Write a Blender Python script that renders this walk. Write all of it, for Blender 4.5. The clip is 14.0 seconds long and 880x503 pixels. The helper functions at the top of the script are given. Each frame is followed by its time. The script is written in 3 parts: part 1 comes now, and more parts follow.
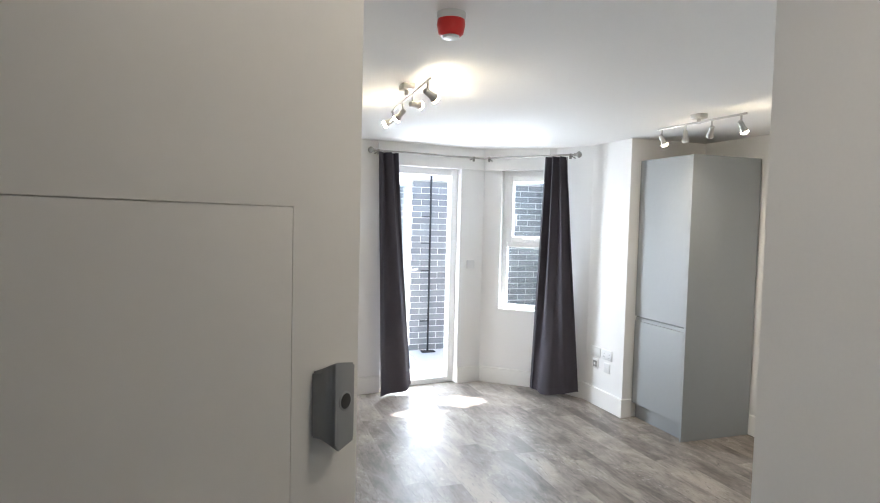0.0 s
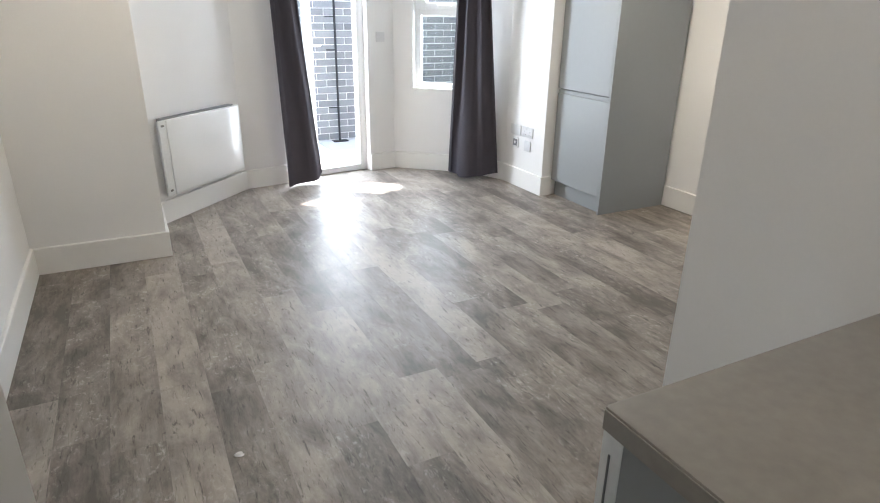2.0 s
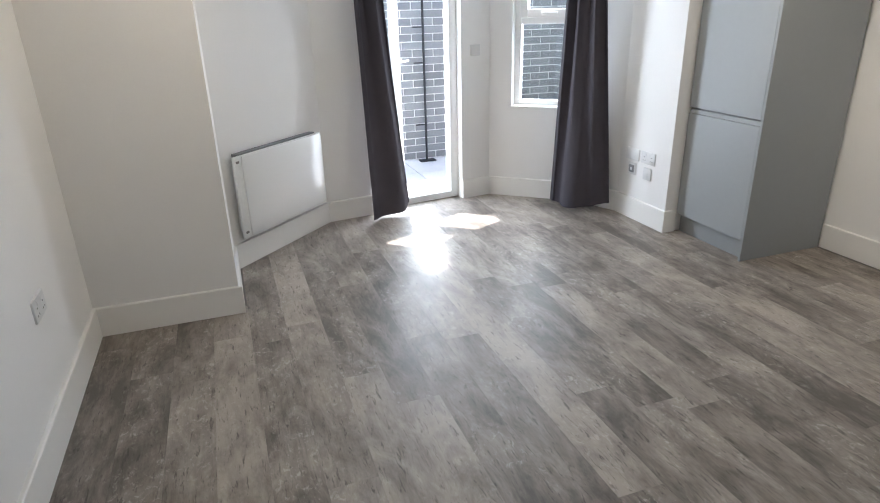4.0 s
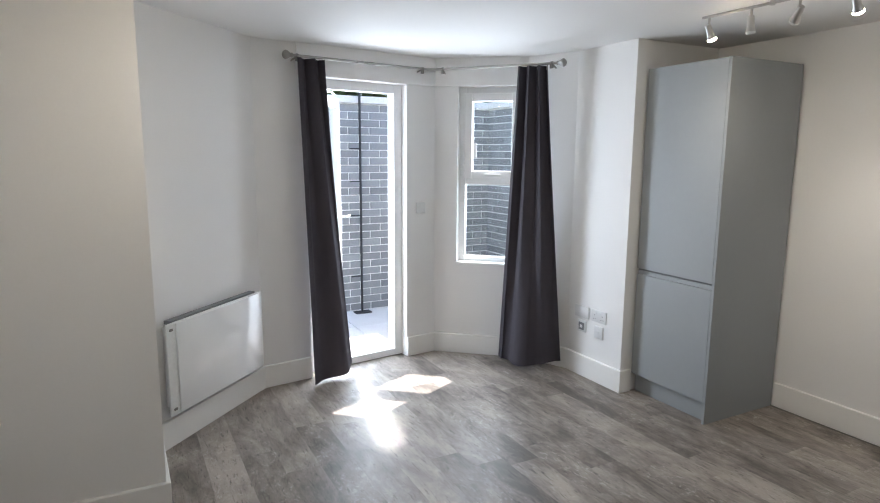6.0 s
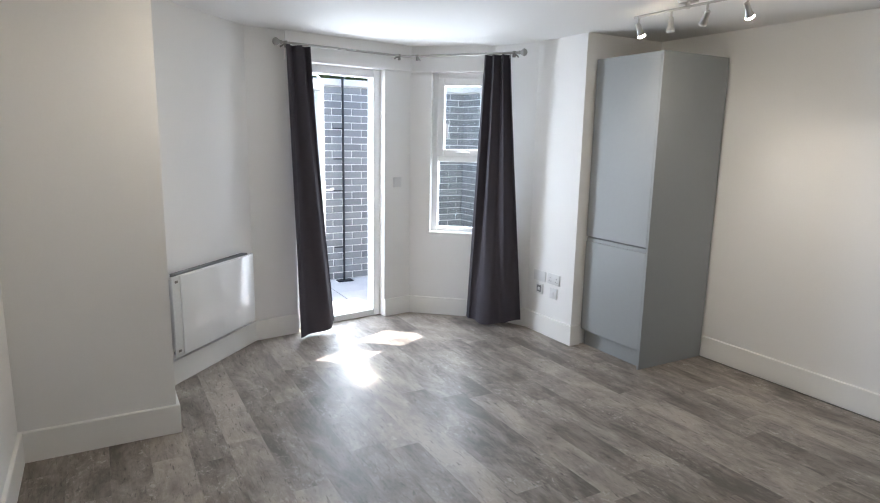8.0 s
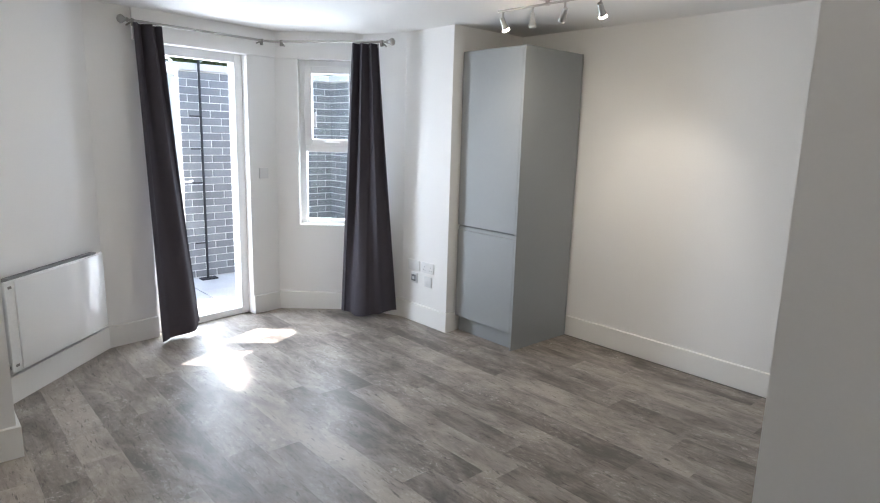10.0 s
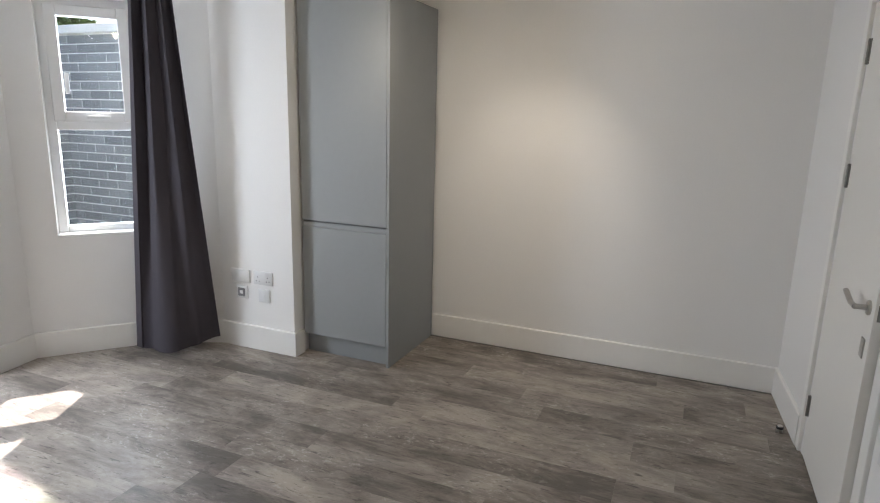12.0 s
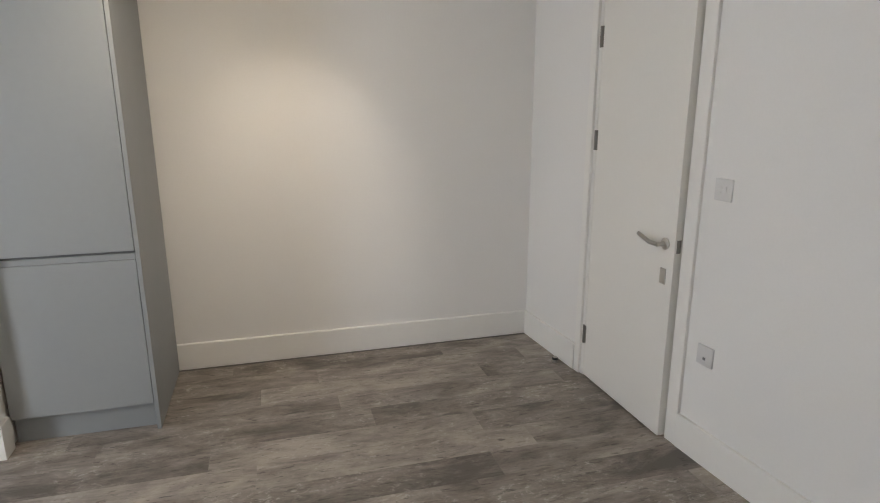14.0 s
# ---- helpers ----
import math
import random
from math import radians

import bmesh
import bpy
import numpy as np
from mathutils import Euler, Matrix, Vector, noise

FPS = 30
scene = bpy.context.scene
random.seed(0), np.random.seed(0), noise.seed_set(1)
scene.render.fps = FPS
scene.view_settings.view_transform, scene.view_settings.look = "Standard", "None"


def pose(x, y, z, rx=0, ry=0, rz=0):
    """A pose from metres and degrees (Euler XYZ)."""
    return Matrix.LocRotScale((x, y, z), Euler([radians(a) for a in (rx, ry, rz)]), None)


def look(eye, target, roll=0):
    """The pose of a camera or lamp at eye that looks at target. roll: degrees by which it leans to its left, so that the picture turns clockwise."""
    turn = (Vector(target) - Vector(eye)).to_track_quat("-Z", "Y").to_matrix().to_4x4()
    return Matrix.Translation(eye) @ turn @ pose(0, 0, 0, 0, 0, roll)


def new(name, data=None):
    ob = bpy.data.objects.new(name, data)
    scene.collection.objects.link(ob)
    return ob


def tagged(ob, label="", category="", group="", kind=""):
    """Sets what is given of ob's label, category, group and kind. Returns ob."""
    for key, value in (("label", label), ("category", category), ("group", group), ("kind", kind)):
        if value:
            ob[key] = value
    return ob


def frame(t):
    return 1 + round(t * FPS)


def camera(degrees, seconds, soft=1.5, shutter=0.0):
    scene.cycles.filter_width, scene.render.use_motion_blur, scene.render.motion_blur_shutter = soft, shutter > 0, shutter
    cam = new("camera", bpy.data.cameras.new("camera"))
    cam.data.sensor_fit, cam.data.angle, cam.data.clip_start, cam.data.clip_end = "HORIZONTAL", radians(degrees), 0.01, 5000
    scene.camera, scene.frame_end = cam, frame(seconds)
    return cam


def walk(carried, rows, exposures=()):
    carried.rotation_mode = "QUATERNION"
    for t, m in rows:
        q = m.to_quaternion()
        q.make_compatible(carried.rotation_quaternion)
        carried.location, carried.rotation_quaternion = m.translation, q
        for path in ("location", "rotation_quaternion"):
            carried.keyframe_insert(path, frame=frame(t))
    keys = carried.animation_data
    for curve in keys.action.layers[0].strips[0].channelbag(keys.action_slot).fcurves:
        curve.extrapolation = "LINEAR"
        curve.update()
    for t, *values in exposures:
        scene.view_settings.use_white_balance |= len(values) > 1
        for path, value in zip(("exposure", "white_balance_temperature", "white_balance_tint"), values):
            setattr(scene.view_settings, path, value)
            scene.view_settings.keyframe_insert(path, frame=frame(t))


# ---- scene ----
cam = camera(71.8, 14.0, soft=1.1)
PATH = [
    (0, (0.211, 0.021, 1.628), (0.866, 1.908, 1.523), 1.4),
    (0.5, (0.236, 0.082, 1.594), (1.056, 1.893, 1.376), 1.5),
    (1, (0.321, 0.168, 1.526), (1.191, 1.935, 1.173), 1.2),
    (1.5, (0.388, 0.25, 1.461), (1.253, 1.959, 0.884), 0.8),
    (2, (0.398, 0.318, 1.416), (1.242, 1.974, 0.678), 0.8),
    (2.2, (0.416, 0.361, 1.396), (1.247, 2.009, 0.624), 0.8),
    (4.5, (0.548, 1.191, 1.515), (1.107, 2.982, 0.823), -1.1),
    (5, (0.522, 1.35, 1.516), (1.075, 3.213, 1.045), -1.2),
    (5.5, (0.463, 1.403, 1.576), (1.294, 3.186, 1.216), -0.1),
    (6, (0.378, 1.343, 1.606), (1.305, 3.087, 1.291), 0.4),
    (6.5, (0.325, 1.111, 1.535), (1.263, 2.853, 1.242), 0.7),
    (7, (0.282, 0.946, 1.564), (1.181, 2.701, 1.233), 1.0),
    (9.5, (0.153, 0.789, 1.568), (1.377, 2.324, 1.188), 1.4),
    (10, (0.185, 0.864, 1.555), (1.499, 2.323, 1.174), 1.6),
    (10.5, (0.24, 1.079, 1.509), (1.599, 2.495, 1.124), 1.3),
    (11, (0.32, 1.317, 1.538), (1.774, 2.625, 1.12), 1.5),
    (11.5, (0.351, 1.69, 1.54), (2.02, 2.69, 1.103), 1.45),
    (12, (0.355, 2.049, 1.511), (2.155, 2.803, 1.073), 1.4),
    (12.5, (0.515, 2.329, 1.532), (2.401, 2.822, 1.085), -0.6),
    (13, (0.631, 2.563, 1.53), (2.572, 2.675, 1.061), -1.3),
    (13.5, (0.692, 2.838, 1.55), (2.614, 2.58, 1.06), -0.95),
    (14, (0.58, 3.085, 1.508), (2.447, 2.562, 1.021), -0.1),
]
EXPOSURES = [(0.0, 2.31, 6380, 11.5), (1.0, 2.31, 6380, 11.5), (2.2, 2.37, 6430, 11.5), (4.5, 1.85, 6320, 12.5), (5.5, 1.71, 6280, 12.5),
             (6.5, 1.72, 6300, 12.5), (9.5, 1.93, 6270, 12.5), (11.0, 1.83, 6350, 12.5), (12.0, 1.59, 6610, 13.5), (12.5, 1.24, 6810, 14.0),
             (13.0, 1.36, 6860, 14.0), (13.5, 1.63, 6910, 14.0), (14.0, 1.68, 6910, 14.0)]
walk(cam, [(t, look(eye, target, roll)) for t, eye, target, roll in PATH], EXPOSURES)

# ---- world, sun, large lights ----
SUN = Vector((0.762, 0.375, 1.0)).normalized()
world = bpy.data.worlds.new("world")
scene.world = world
world.use_nodes = True
wn = world.node_tree
sky = wn.nodes.new("ShaderNodeTexSky")
sky.sky_type = "NISHITA"
sky.sun_disc = False
sky.sun_elevation = math.asin(SUN.z)
sky.sun_rotation = math.atan2(SUN.x, SUN.y)
wn.nodes["Background"].inputs["Strength"].default_value = 0.15
wn.links.new(sky.outputs[0], wn.nodes["Background"].inputs["Color"])

sun_data = bpy.data.lights.new("sun", "SUN")
sun_data.energy, sun_data.angle, sun_data.color = 5.0, radians(0.55), (1.0, 0.96, 0.9)
sun = new("sun", sun_data)
sun.matrix_world = look(SUN * 30, (0, 0, 0))


def area_lamp(name, eye, target, w, h, watts, colour, spread):
    d = bpy.data.lights.new(name, "AREA")
    d.shape, d.size, d.size_y, d.energy, d.color = "RECTANGLE", w, h, watts, colour
    d.spread = radians(spread)
    ob = new(name, d)
    ob.matrix_world = look(eye, target)
    return ob


# skylight entering by the glazed door and by the window
area_lamp("skylight_door", (1.9, 5.9, 1.1), (2.1, 4.9, 0.98), 0.76, 1.95, 13.6, (0.8, 0.9, 1.0), 160)
area_lamp("skylight_window", (3.08, 5.62, 1.45), (2.5, 4.9, 1.3), 0.45, 1.25, 6.0, (0.8, 0.9, 1.0), 160)

# sunlight thrown back into the room by the glass of the open leaf
LEAF_DIR = math.radians(54.2)
LEAF_NORMAL = Vector((math.sin(LEAF_DIR), -math.cos(LEAF_DIR), 0))
GLINT = -SUN + 2 * SUN.dot(LEAF_NORMAL) * LEAF_NORMAL
GLINT_AT = Vector((1.89, 6.01, 1.06))
area_lamp("mirrored_sunlight", GLINT_AT, GLINT_AT + GLINT, 0.17, 1.28, 1.0, (1.0, 0.97, 0.92), 2)

# ---- materials ----


def material(name, colour, rough=0.5, metal=0.0, vary=0.06, scale=3.0, fine=60.0, bump=0.0, bump_scale=120.0,
             random_amount=0.0, coat=0.0, spec=0.5):
    """A plain surface with broad unevenness, fine grain and relief, in metres."""
    m = bpy.data.materials.new(name)
    m.use_nodes = True
    n, l = m.node_tree.nodes, m.node_tree.links
    b = n["Principled BSDF"]
    b.inputs["Roughness"].default_value, b.inputs["Metallic"].default_value = rough, metal
    b.inputs["Coat Weight"].default_value = coat
    b.inputs["Specular IOR Level"].default_value = spec
    co = n.new("ShaderNodeTexCoord")
    broad, grain = n.new("ShaderNodeTexNoise"), n.new("ShaderNodeTexNoise")
    broad.inputs["Scale"].default_value, broad.inputs["Detail"].default_value = scale, 4
    grain.inputs["Scale"].default_value, grain.inputs["Detail"].default_value = fine, 3
    for t in (broad, grain):
        l.new(co.outputs["Object"], t.inputs["Vector"])
    add = n.new("ShaderNodeMath")
    add.operation = "ADD"
    l.new(broad.outputs["Fac"], add.inputs[0])
    l.new(grain.outputs["Fac"], add.inputs[1])
    last = add
    if random_amount:
        info = n.new("ShaderNodeObjectInfo")
        more = n.new("ShaderNodeMath")
        more.operation = "MULTIPLY_ADD"
        more.inputs[1].default_value = random_amount
        l.new(info.outputs["Random"], more.inputs[0])
        l.new(add.outputs[0], more.inputs[2])
        last = more
    ramp = n.new("ShaderNodeMapRange")
    ramp.inputs["From Min"].default_value, ramp.inputs["From Max"].default_value = 0.6, 1.4 + random_amount
    ramp.inputs["To Min"].default_value, ramp.inputs["To Max"].default_value = 1 - vary, 1 + vary
    l.new(last.outputs[0], ramp.inputs["Value"])
    mul = n.new("ShaderNodeMix")
    mul.data_type, mul.blend_type = "RGBA", "MULTIPLY"
    mul.inputs["Factor"].default_value = 1.0
    mul.inputs[6].default_value = (*colour, 1)
    l.new(ramp.outputs[0], mul.inputs[7])
    l.new(mul.outputs[2], b.inputs["Base Color"])
    rr = n.new("ShaderNodeMapRange")
    rr.inputs["From Min"].default_value, rr.inputs["From Max"].default_value = 0.3, 0.7
    rr.inputs["To Min"].default_value, rr.inputs["To Max"].default_value = rough * 0.88, min(1, rough * 1.12)
    l.new(broad.outputs["Fac"], rr.inputs["Value"])
    l.new(rr.outputs[0], b.inputs["Roughness"])
    if bump:
        t = n.new("ShaderNodeTexNoise")
        t.inputs["Scale"].default_value, t.inputs["Detail"].default_value = bump_scale, 3
        l.new(co.outputs["Object"], t.inputs["Vector"])
        bp = n.new("ShaderNodeBump")
        bp.inputs["Strength"].default_value, bp.inputs["Distance"].default_value = bump, 0.002
        l.new(t.outputs["Fac"], bp.inputs["Height"])
        l.new(bp.outputs[0], b.inputs["Normal"])
    return m


def glow(name, colour, strength):
    m = bpy.data.materials.new(name)
    m.use_nodes = True
    b = m.node_tree.nodes["Principled BSDF"]
    b.inputs["Base Color"].default_value = (*colour, 1)
    b.inputs["Emission Color"].default_value = (*colour, 1)
    b.inputs["Emission Strength"].default_value = strength
    return m


def glass_material():
    m = bpy.data.materials.new("clear_glass")
    m.use_nodes = True
    n, l = m.node_tree.nodes, m.node_tree.links
    n.remove(n["Principled BSDF"])
    clear, shine, mix = n.new("ShaderNodeBsdfTransparent"), n.new("ShaderNodeBsdfGlossy"), n.new("ShaderNodeMixShader")
    clear.inputs["Color"].default_value = (0.95, 0.975, 0.97, 1)
    shine.inputs["Roughness"].default_value = 0.02
    facing, power, gloss = n.new("ShaderNodeLayerWeight"), n.new("ShaderNodeMath"), n.new("ShaderNodeMath")
    facing.inputs["Blend"].default_value = 0.5
    power.operation, gloss.operation = "POWER", "MULTIPLY_ADD"
    power.inputs[1].default_value = 5.0
    gloss.inputs[1].default_value, gloss.inputs[2].default_value = 0.85, 0.03
    l.new(facing.outputs["Facing"], power.inputs[0])
    l.new(power.outputs[0], gloss.inputs[0])
    l.new(gloss.outputs[0], mix.inputs[0])
    l.new(clear.outputs[0], mix.inputs[1])
    l.new(shine.outputs[0], mix.inputs[2])
    l.new(mix.outputs[0], n["Material Output"].inputs["Surface"])
    return m


def plank_material():
    """Grey-brown timber-look vinyl: long streaks, pale worn blotches, tone from plank to plank."""
    m = bpy.data.materials.new("timber_vinyl")
    m.use_nodes = True
    n, l = m.node_tree.nodes, m.node_tree.links
    b = n["Principled BSDF"]
    co, info = n.new("ShaderNodeTexCoord"), n.new("ShaderNodeObjectInfo")
    shift = n.new("ShaderNodeVectorMath")
    shift.operation = "MULTIPLY_ADD"
    comb = n.new("ShaderNodeCombineXYZ")
    l.new(info.outputs["Random"], comb.inputs[0])
    l.new(info.outputs["Random"], comb.inputs[1])
    shift.inputs[1].default_value = (37.0, 91.0, 0.0)
    l.new(comb.outputs[0], shift.inputs[0])
    l.new(co.outputs["Object"], shift.inputs[2])

    def streak(sx, sy, detail, rough, dist=0.0):
        mp, t = n.new("ShaderNodeMapping"), n.new("ShaderNodeTexNoise")
        mp.inputs["Scale"].default_value = (sx, sy, 1)
        l.new(shift.outputs[0], mp.inputs["Vector"])
        l.new(mp.outputs[0], t.inputs["Vector"])
        t.inputs["Scale"].default_value = 1.0
        t.inputs["Detail"].default_value, t.inputs["Roughness"].default_value = detail, rough
        t.inputs["Distortion"].default_value = dist
        return t
    grain = streak(58, 4.5, 7, 0.72, 0.5)
    blotch = streak(9.0, 3.0, 10, 0.73, 0.6)
    broad = streak(3.4, 1.7, 6, 0.66, 0.5)
    worn = streak(40, 24.0, 7, 0.76, 0.7)
    cr = n.new("ShaderNodeValToRGB")
    cr.color_ramp.elements[0].position, cr.color_ramp.elements[0].color = 0.395, PLANK_DARK
    cr.color_ramp.elements[1].position, cr.color_ramp.elements[1].color = 0.62, PLANK_LIGHT
    mid = cr.color_ramp.elements.new(0.5)
    mid.color = PLANK_MID
    total = None
    for out, weight in ((grain.outputs["Fac"], 0.15), (blotch.outputs["Fac"], 0.5), (broad.outputs["Fac"], 0.45), (info.outputs["Random"], 0.125)):
        step = n.new("ShaderNodeMath")
        step.operation = "MULTIPLY_ADD"
        step.inputs[1].default_value = weight
        step.inputs[2].default_value = -0.0975
        l.new(out, step.inputs[0])
        if total is not None:
            l.new(total.outputs[0], step.inputs[2])
        total = step
    l.new(total.outputs[0], cr.inputs["Fac"])
    wear = n.new("ShaderNodeMapRange")
    wear.inputs["From Min"].default_value, wear.inputs["From Max"].default_value = 0.54, 0.62
    wear.inputs["To Max"].default_value = 0.8
    gate = n.new("ShaderNodeMath")
    gate.operation = "MULTIPLY"
    bl = n.new("ShaderNodeMapRange")
    bl.inputs["From Min"].default_value, bl.inputs["From Max"].default_value = 0.46, 0.6
    l.new(broad.outputs["Fac"], bl.inputs["Value"])
    l.new(worn.outputs["Fac"], wear.inputs["Value"])
    l.new(wear.outputs[0], gate.inputs[0])
    l.new(bl.outputs[0], gate.inputs[1])
    mix = n.new("ShaderNodeMix")
    mix.data_type = "RGBA"
    mix.inputs[7].default_value = PLANK_WORN
    l.new(gate.outputs[0], mix.inputs["Factor"])
    l.new(cr.outputs[0], mix.inputs[6])
    fleck = streak(62, 11.0, 5, 0.7, 0.6)
    spots = n.new("ShaderNodeMapRange")
    spots.inputs["From Min"].default_value, spots.inputs["From Max"].default_value = 0.57, 0.66
    spots.inputs["To Max"].default_value = 0.75
    l.new(fleck.outputs["Fac"], spots.inputs["Value"])
    dark = n.new("ShaderNodeMix")
    dark.data_type = "RGBA"
    dark.inputs[7].default_value = PLANK_FLECK
    l.new(spots.outputs[0], dark.inputs["Factor"])
    l.new(mix.outputs[2], dark.inputs[6])
    l.new(dark.outputs[2], b.inputs["Base Color"])
    rr = n.new("ShaderNodeMapRange")
    rr.inputs["To Min"].default_value, rr.inputs["To Max"].default_value = 0.36, 0.52
    l.new(grain.outputs["Fac"], rr.inputs["Value"])
    l.new(rr.outputs[0], b.inputs["Roughness"])
    b.inputs["Specular IOR Level"].default_value = 0.5
    bp = n.new("ShaderNodeBump")
    bp.inputs["Strength"].default_value, bp.inputs["Distance"].default_value = 0.25, 0.001
    l.new(grain.outputs["Fac"], bp.inputs["Height"])
    l.new(bp.outputs[0], b.inputs["Normal"])
    return m


PLANK_DARK, PLANK_MID, PLANK_LIGHT, PLANK_WORN = (0.122, 0.104, 0.09, 1), (0.255, 0.22, 0.192, 1), (0.42, 0.37, 0.322, 1), (0.53, 0.49, 0.45, 1)
PLANK_FLECK = (0.06, 0.05, 0.044, 1)
M_WALL = material("wall_paint", (0.8, 0.793, 0.782), 0.7, vary=0.015, scale=1.2, fine=90, bump=0.05, bump_scale=260)
M_CEIL = material("ceiling_paint", (0.82, 0.81, 0.79), 0.8, vary=0.012, scale=0.9, fine=70, bump=0.04, bump_scale=220)
M_TRIM = material("gloss_trim_paint", (0.82, 0.81, 0.785), 0.38, vary=0.012, scale=2, fine=40, bump=0.03)
M_DOOR = material("satin_door_paint", (0.8, 0.785, 0.75), 0.42, vary=0.012, scale=1.6, fine=50, bump=0.03)
M_PVC = material("white_pvc", (0.88, 0.885, 0.885), 0.3, vary=0.01)
M_PLASTIC = material("white_plastic", (0.66, 0.66, 0.66), 0.32, vary=0.01)
M_HEATER = material("white_glass_panel", (0.82, 0.825, 0.825), 0.2, vary=0.01, coat=0.5)
M_CAB = material("grey_cabinet_laminate", (0.285, 0.3, 0.305), 0.48, vary=0.02, scale=2, fine=30)
M_CABDARK = material("dark_recess", (0.16, 0.165, 0.17), 0.5)
M_STEEL = material("brushed_steel", (0.52, 0.5, 0.47), 0.32, metal=1.0, vary=0.05)
M_HINGE = material("dull_steel", (0.24, 0.23, 0.215), 0.4, metal=0.8)
M_ROD = material("satin_nickel", (0.36, 0.35, 0.33), 0.3, metal=1.0, vary=0.05)
M_LOCK = material("grey_cast_metal", (0.36, 0.37, 0.375), 0.42, metal=0.35, vary=0.06, scale=20)
M_BLACK = material("black_metal", (0.02, 0.022, 0.025), 0.45, vary=0.1)
M_HOLE = material("keyhole_dark", (0.015, 0.014, 0.013), 0.6)
M_CURTAIN = material("charcoal_curtain_cloth", (0.066, 0.06, 0.071), 0.85, vary=0.12, scale=6, fine=260, bump=0.3, bump_scale=900, spec=0.2)
M_RED = material("red_plastic", (0.62, 0.02, 0.018), 0.3)
M_WORKTOP = material("grey_stone_worktop", (0.3, 0.275, 0.245), 0.42, vary=0.12, scale=7, fine=45)
M_WHITEGOOD = material("white_enamel", (0.78, 0.79, 0.78), 0.25)
M_BRICK = material("dark_blue_brick", (0.27, 0.277, 0.284), 0.75, vary=0.3, scale=9, fine=80, bump=0.5, bump_scale=120, random_amount=0.8)
M_MORTAR = material("pale_mortar", (0.85, 0.85, 0.83), 0.9, vary=0.1, scale=5, bump=0.4, bump_scale=90)
M_COPING = material("pale_coping_stone", (0.75, 0.73, 0.7), 0.85, vary=0.12, scale=5, bump=0.3)
M_PAVING = material("pale_paving", (0.88, 0.875, 0.86), 0.85, vary=0.12, scale=4, bump=0.3, bump_scale=60, random_amount=0.3)
M_SCREED = material("grey_screed", (0.2, 0.19, 0.18), 0.9)
M_GROUND = material("earth", (0.16, 0.15, 0.12), 0.95, vary=0.3)
M_LEAF = material("leaf_green", (0.12, 0.17, 0.05), 0.55, vary=0.4, scale=20, random_amount=0.4)
M_BULB = glow("lit_bulb", (1.0, 0.86, 0.62), 60.0)
M_BULB_OFF = material("frosted_bulb", (0.72, 0.72, 0.7), 0.25)
M_GLASS = glass_material()
M_PLANK = plank_material()

# ---- mesh helpers ----


def mesh_of(bm, name, mat, smooth=False):
    me = bpy.data.meshes.new(name)
    bmesh.ops.recalc_face_normals(bm, faces=bm.faces[:])
    bm.to_mesh(me)
    bm.free()
    for m in (mat if isinstance(mat, (list, tuple)) else [mat]):
        me.materials.append(m)
    if smooth:
        me.polygons.foreach_set("use_smooth", [True] * len(me.polygons))
        me.set_sharp_from_angle(angle=radians(40))
    return me


def part(name, bm, mat, parent=None, label="", smooth=False):
    ob = new(name, mesh_of(bm, name, mat, smooth))
    ob.parent = parent
    if label:
        tagged(ob, label)
    return ob


def thing(name, m, label, category, group="", kind=""):
    ob = new(name)
    ob.matrix_world = m
    ob.empty_display_size = 0.1
    return tagged(ob, label, category, group, kind)


def box(bm, x0, x1, y0, y1, z0, z1, bevel=0.0, m=None, segments=2):
    vs = [bm.verts.new((x, y, z)) for x in (x0, x1) for y in (y0, y1) for z in (z0, z1)]
    fs = [bm.faces.new([vs[i] for i in f]) for f in ((0, 1, 3, 2), (4, 6, 7, 5), (0, 4, 5, 1), (2, 3, 7, 6), (0, 2, 6, 4), (1, 5, 7, 3))]
    if bevel:
        bmesh.ops.recalc_face_normals(bm, faces=fs)
        es = list({e for f in fs for e in f.edges})
        r = bmesh.ops.bevel(bm, geom=es, offset=bevel, segments=segments, profile=0.5, affect="EDGES")
        vs = list({v for f in r["faces"] for v in f.verts} | {v for v in vs if v.is_valid})
    if m is not None:
        bmesh.ops.transform(bm, matrix=m, verts=vs)
    return bm


def boxes(*rows):
    bm = bmesh.new()
    for r in rows:
        box(bm, *r)
    return bm


def tube(bm, a, b, r0, r1=None, n=16, caps=True):
    a, b = Vector(a), Vector(b)
    d = b - a
    m = Matrix.Translation((a + b) / 2) @ d.to_track_quat("Z", "Y").to_matrix().to_4x4()
    bmesh.ops.create_cone(bm, cap_ends=caps, segments=n, radius1=r0, radius2=r0 if r1 is None else r1, depth=d.length, matrix=m)
    return bm


def lathe(bm, profile, n=24, m=None):
    """Turns (radius, height) pairs round the z axis."""
    rings = []
    for r, z in profile:
        rings.append([bm.verts.new((r * math.cos(2 * math.pi * i / n), r * math.sin(2 * math.pi * i / n), z)) for i in range(n)])
    for a, b in zip(rings, rings[1:]):
        for i in range(n):
            bm.faces.new((a[i], a[(i + 1) % n], b[(i + 1) % n], b[i]))
    bm.faces.new(rings[0][::-1])
    bm.faces.new(rings[-1])
    if m is not None:
        bmesh.ops.transform(bm, matrix=m, verts=[v for r in rings for v in r])
    return bm


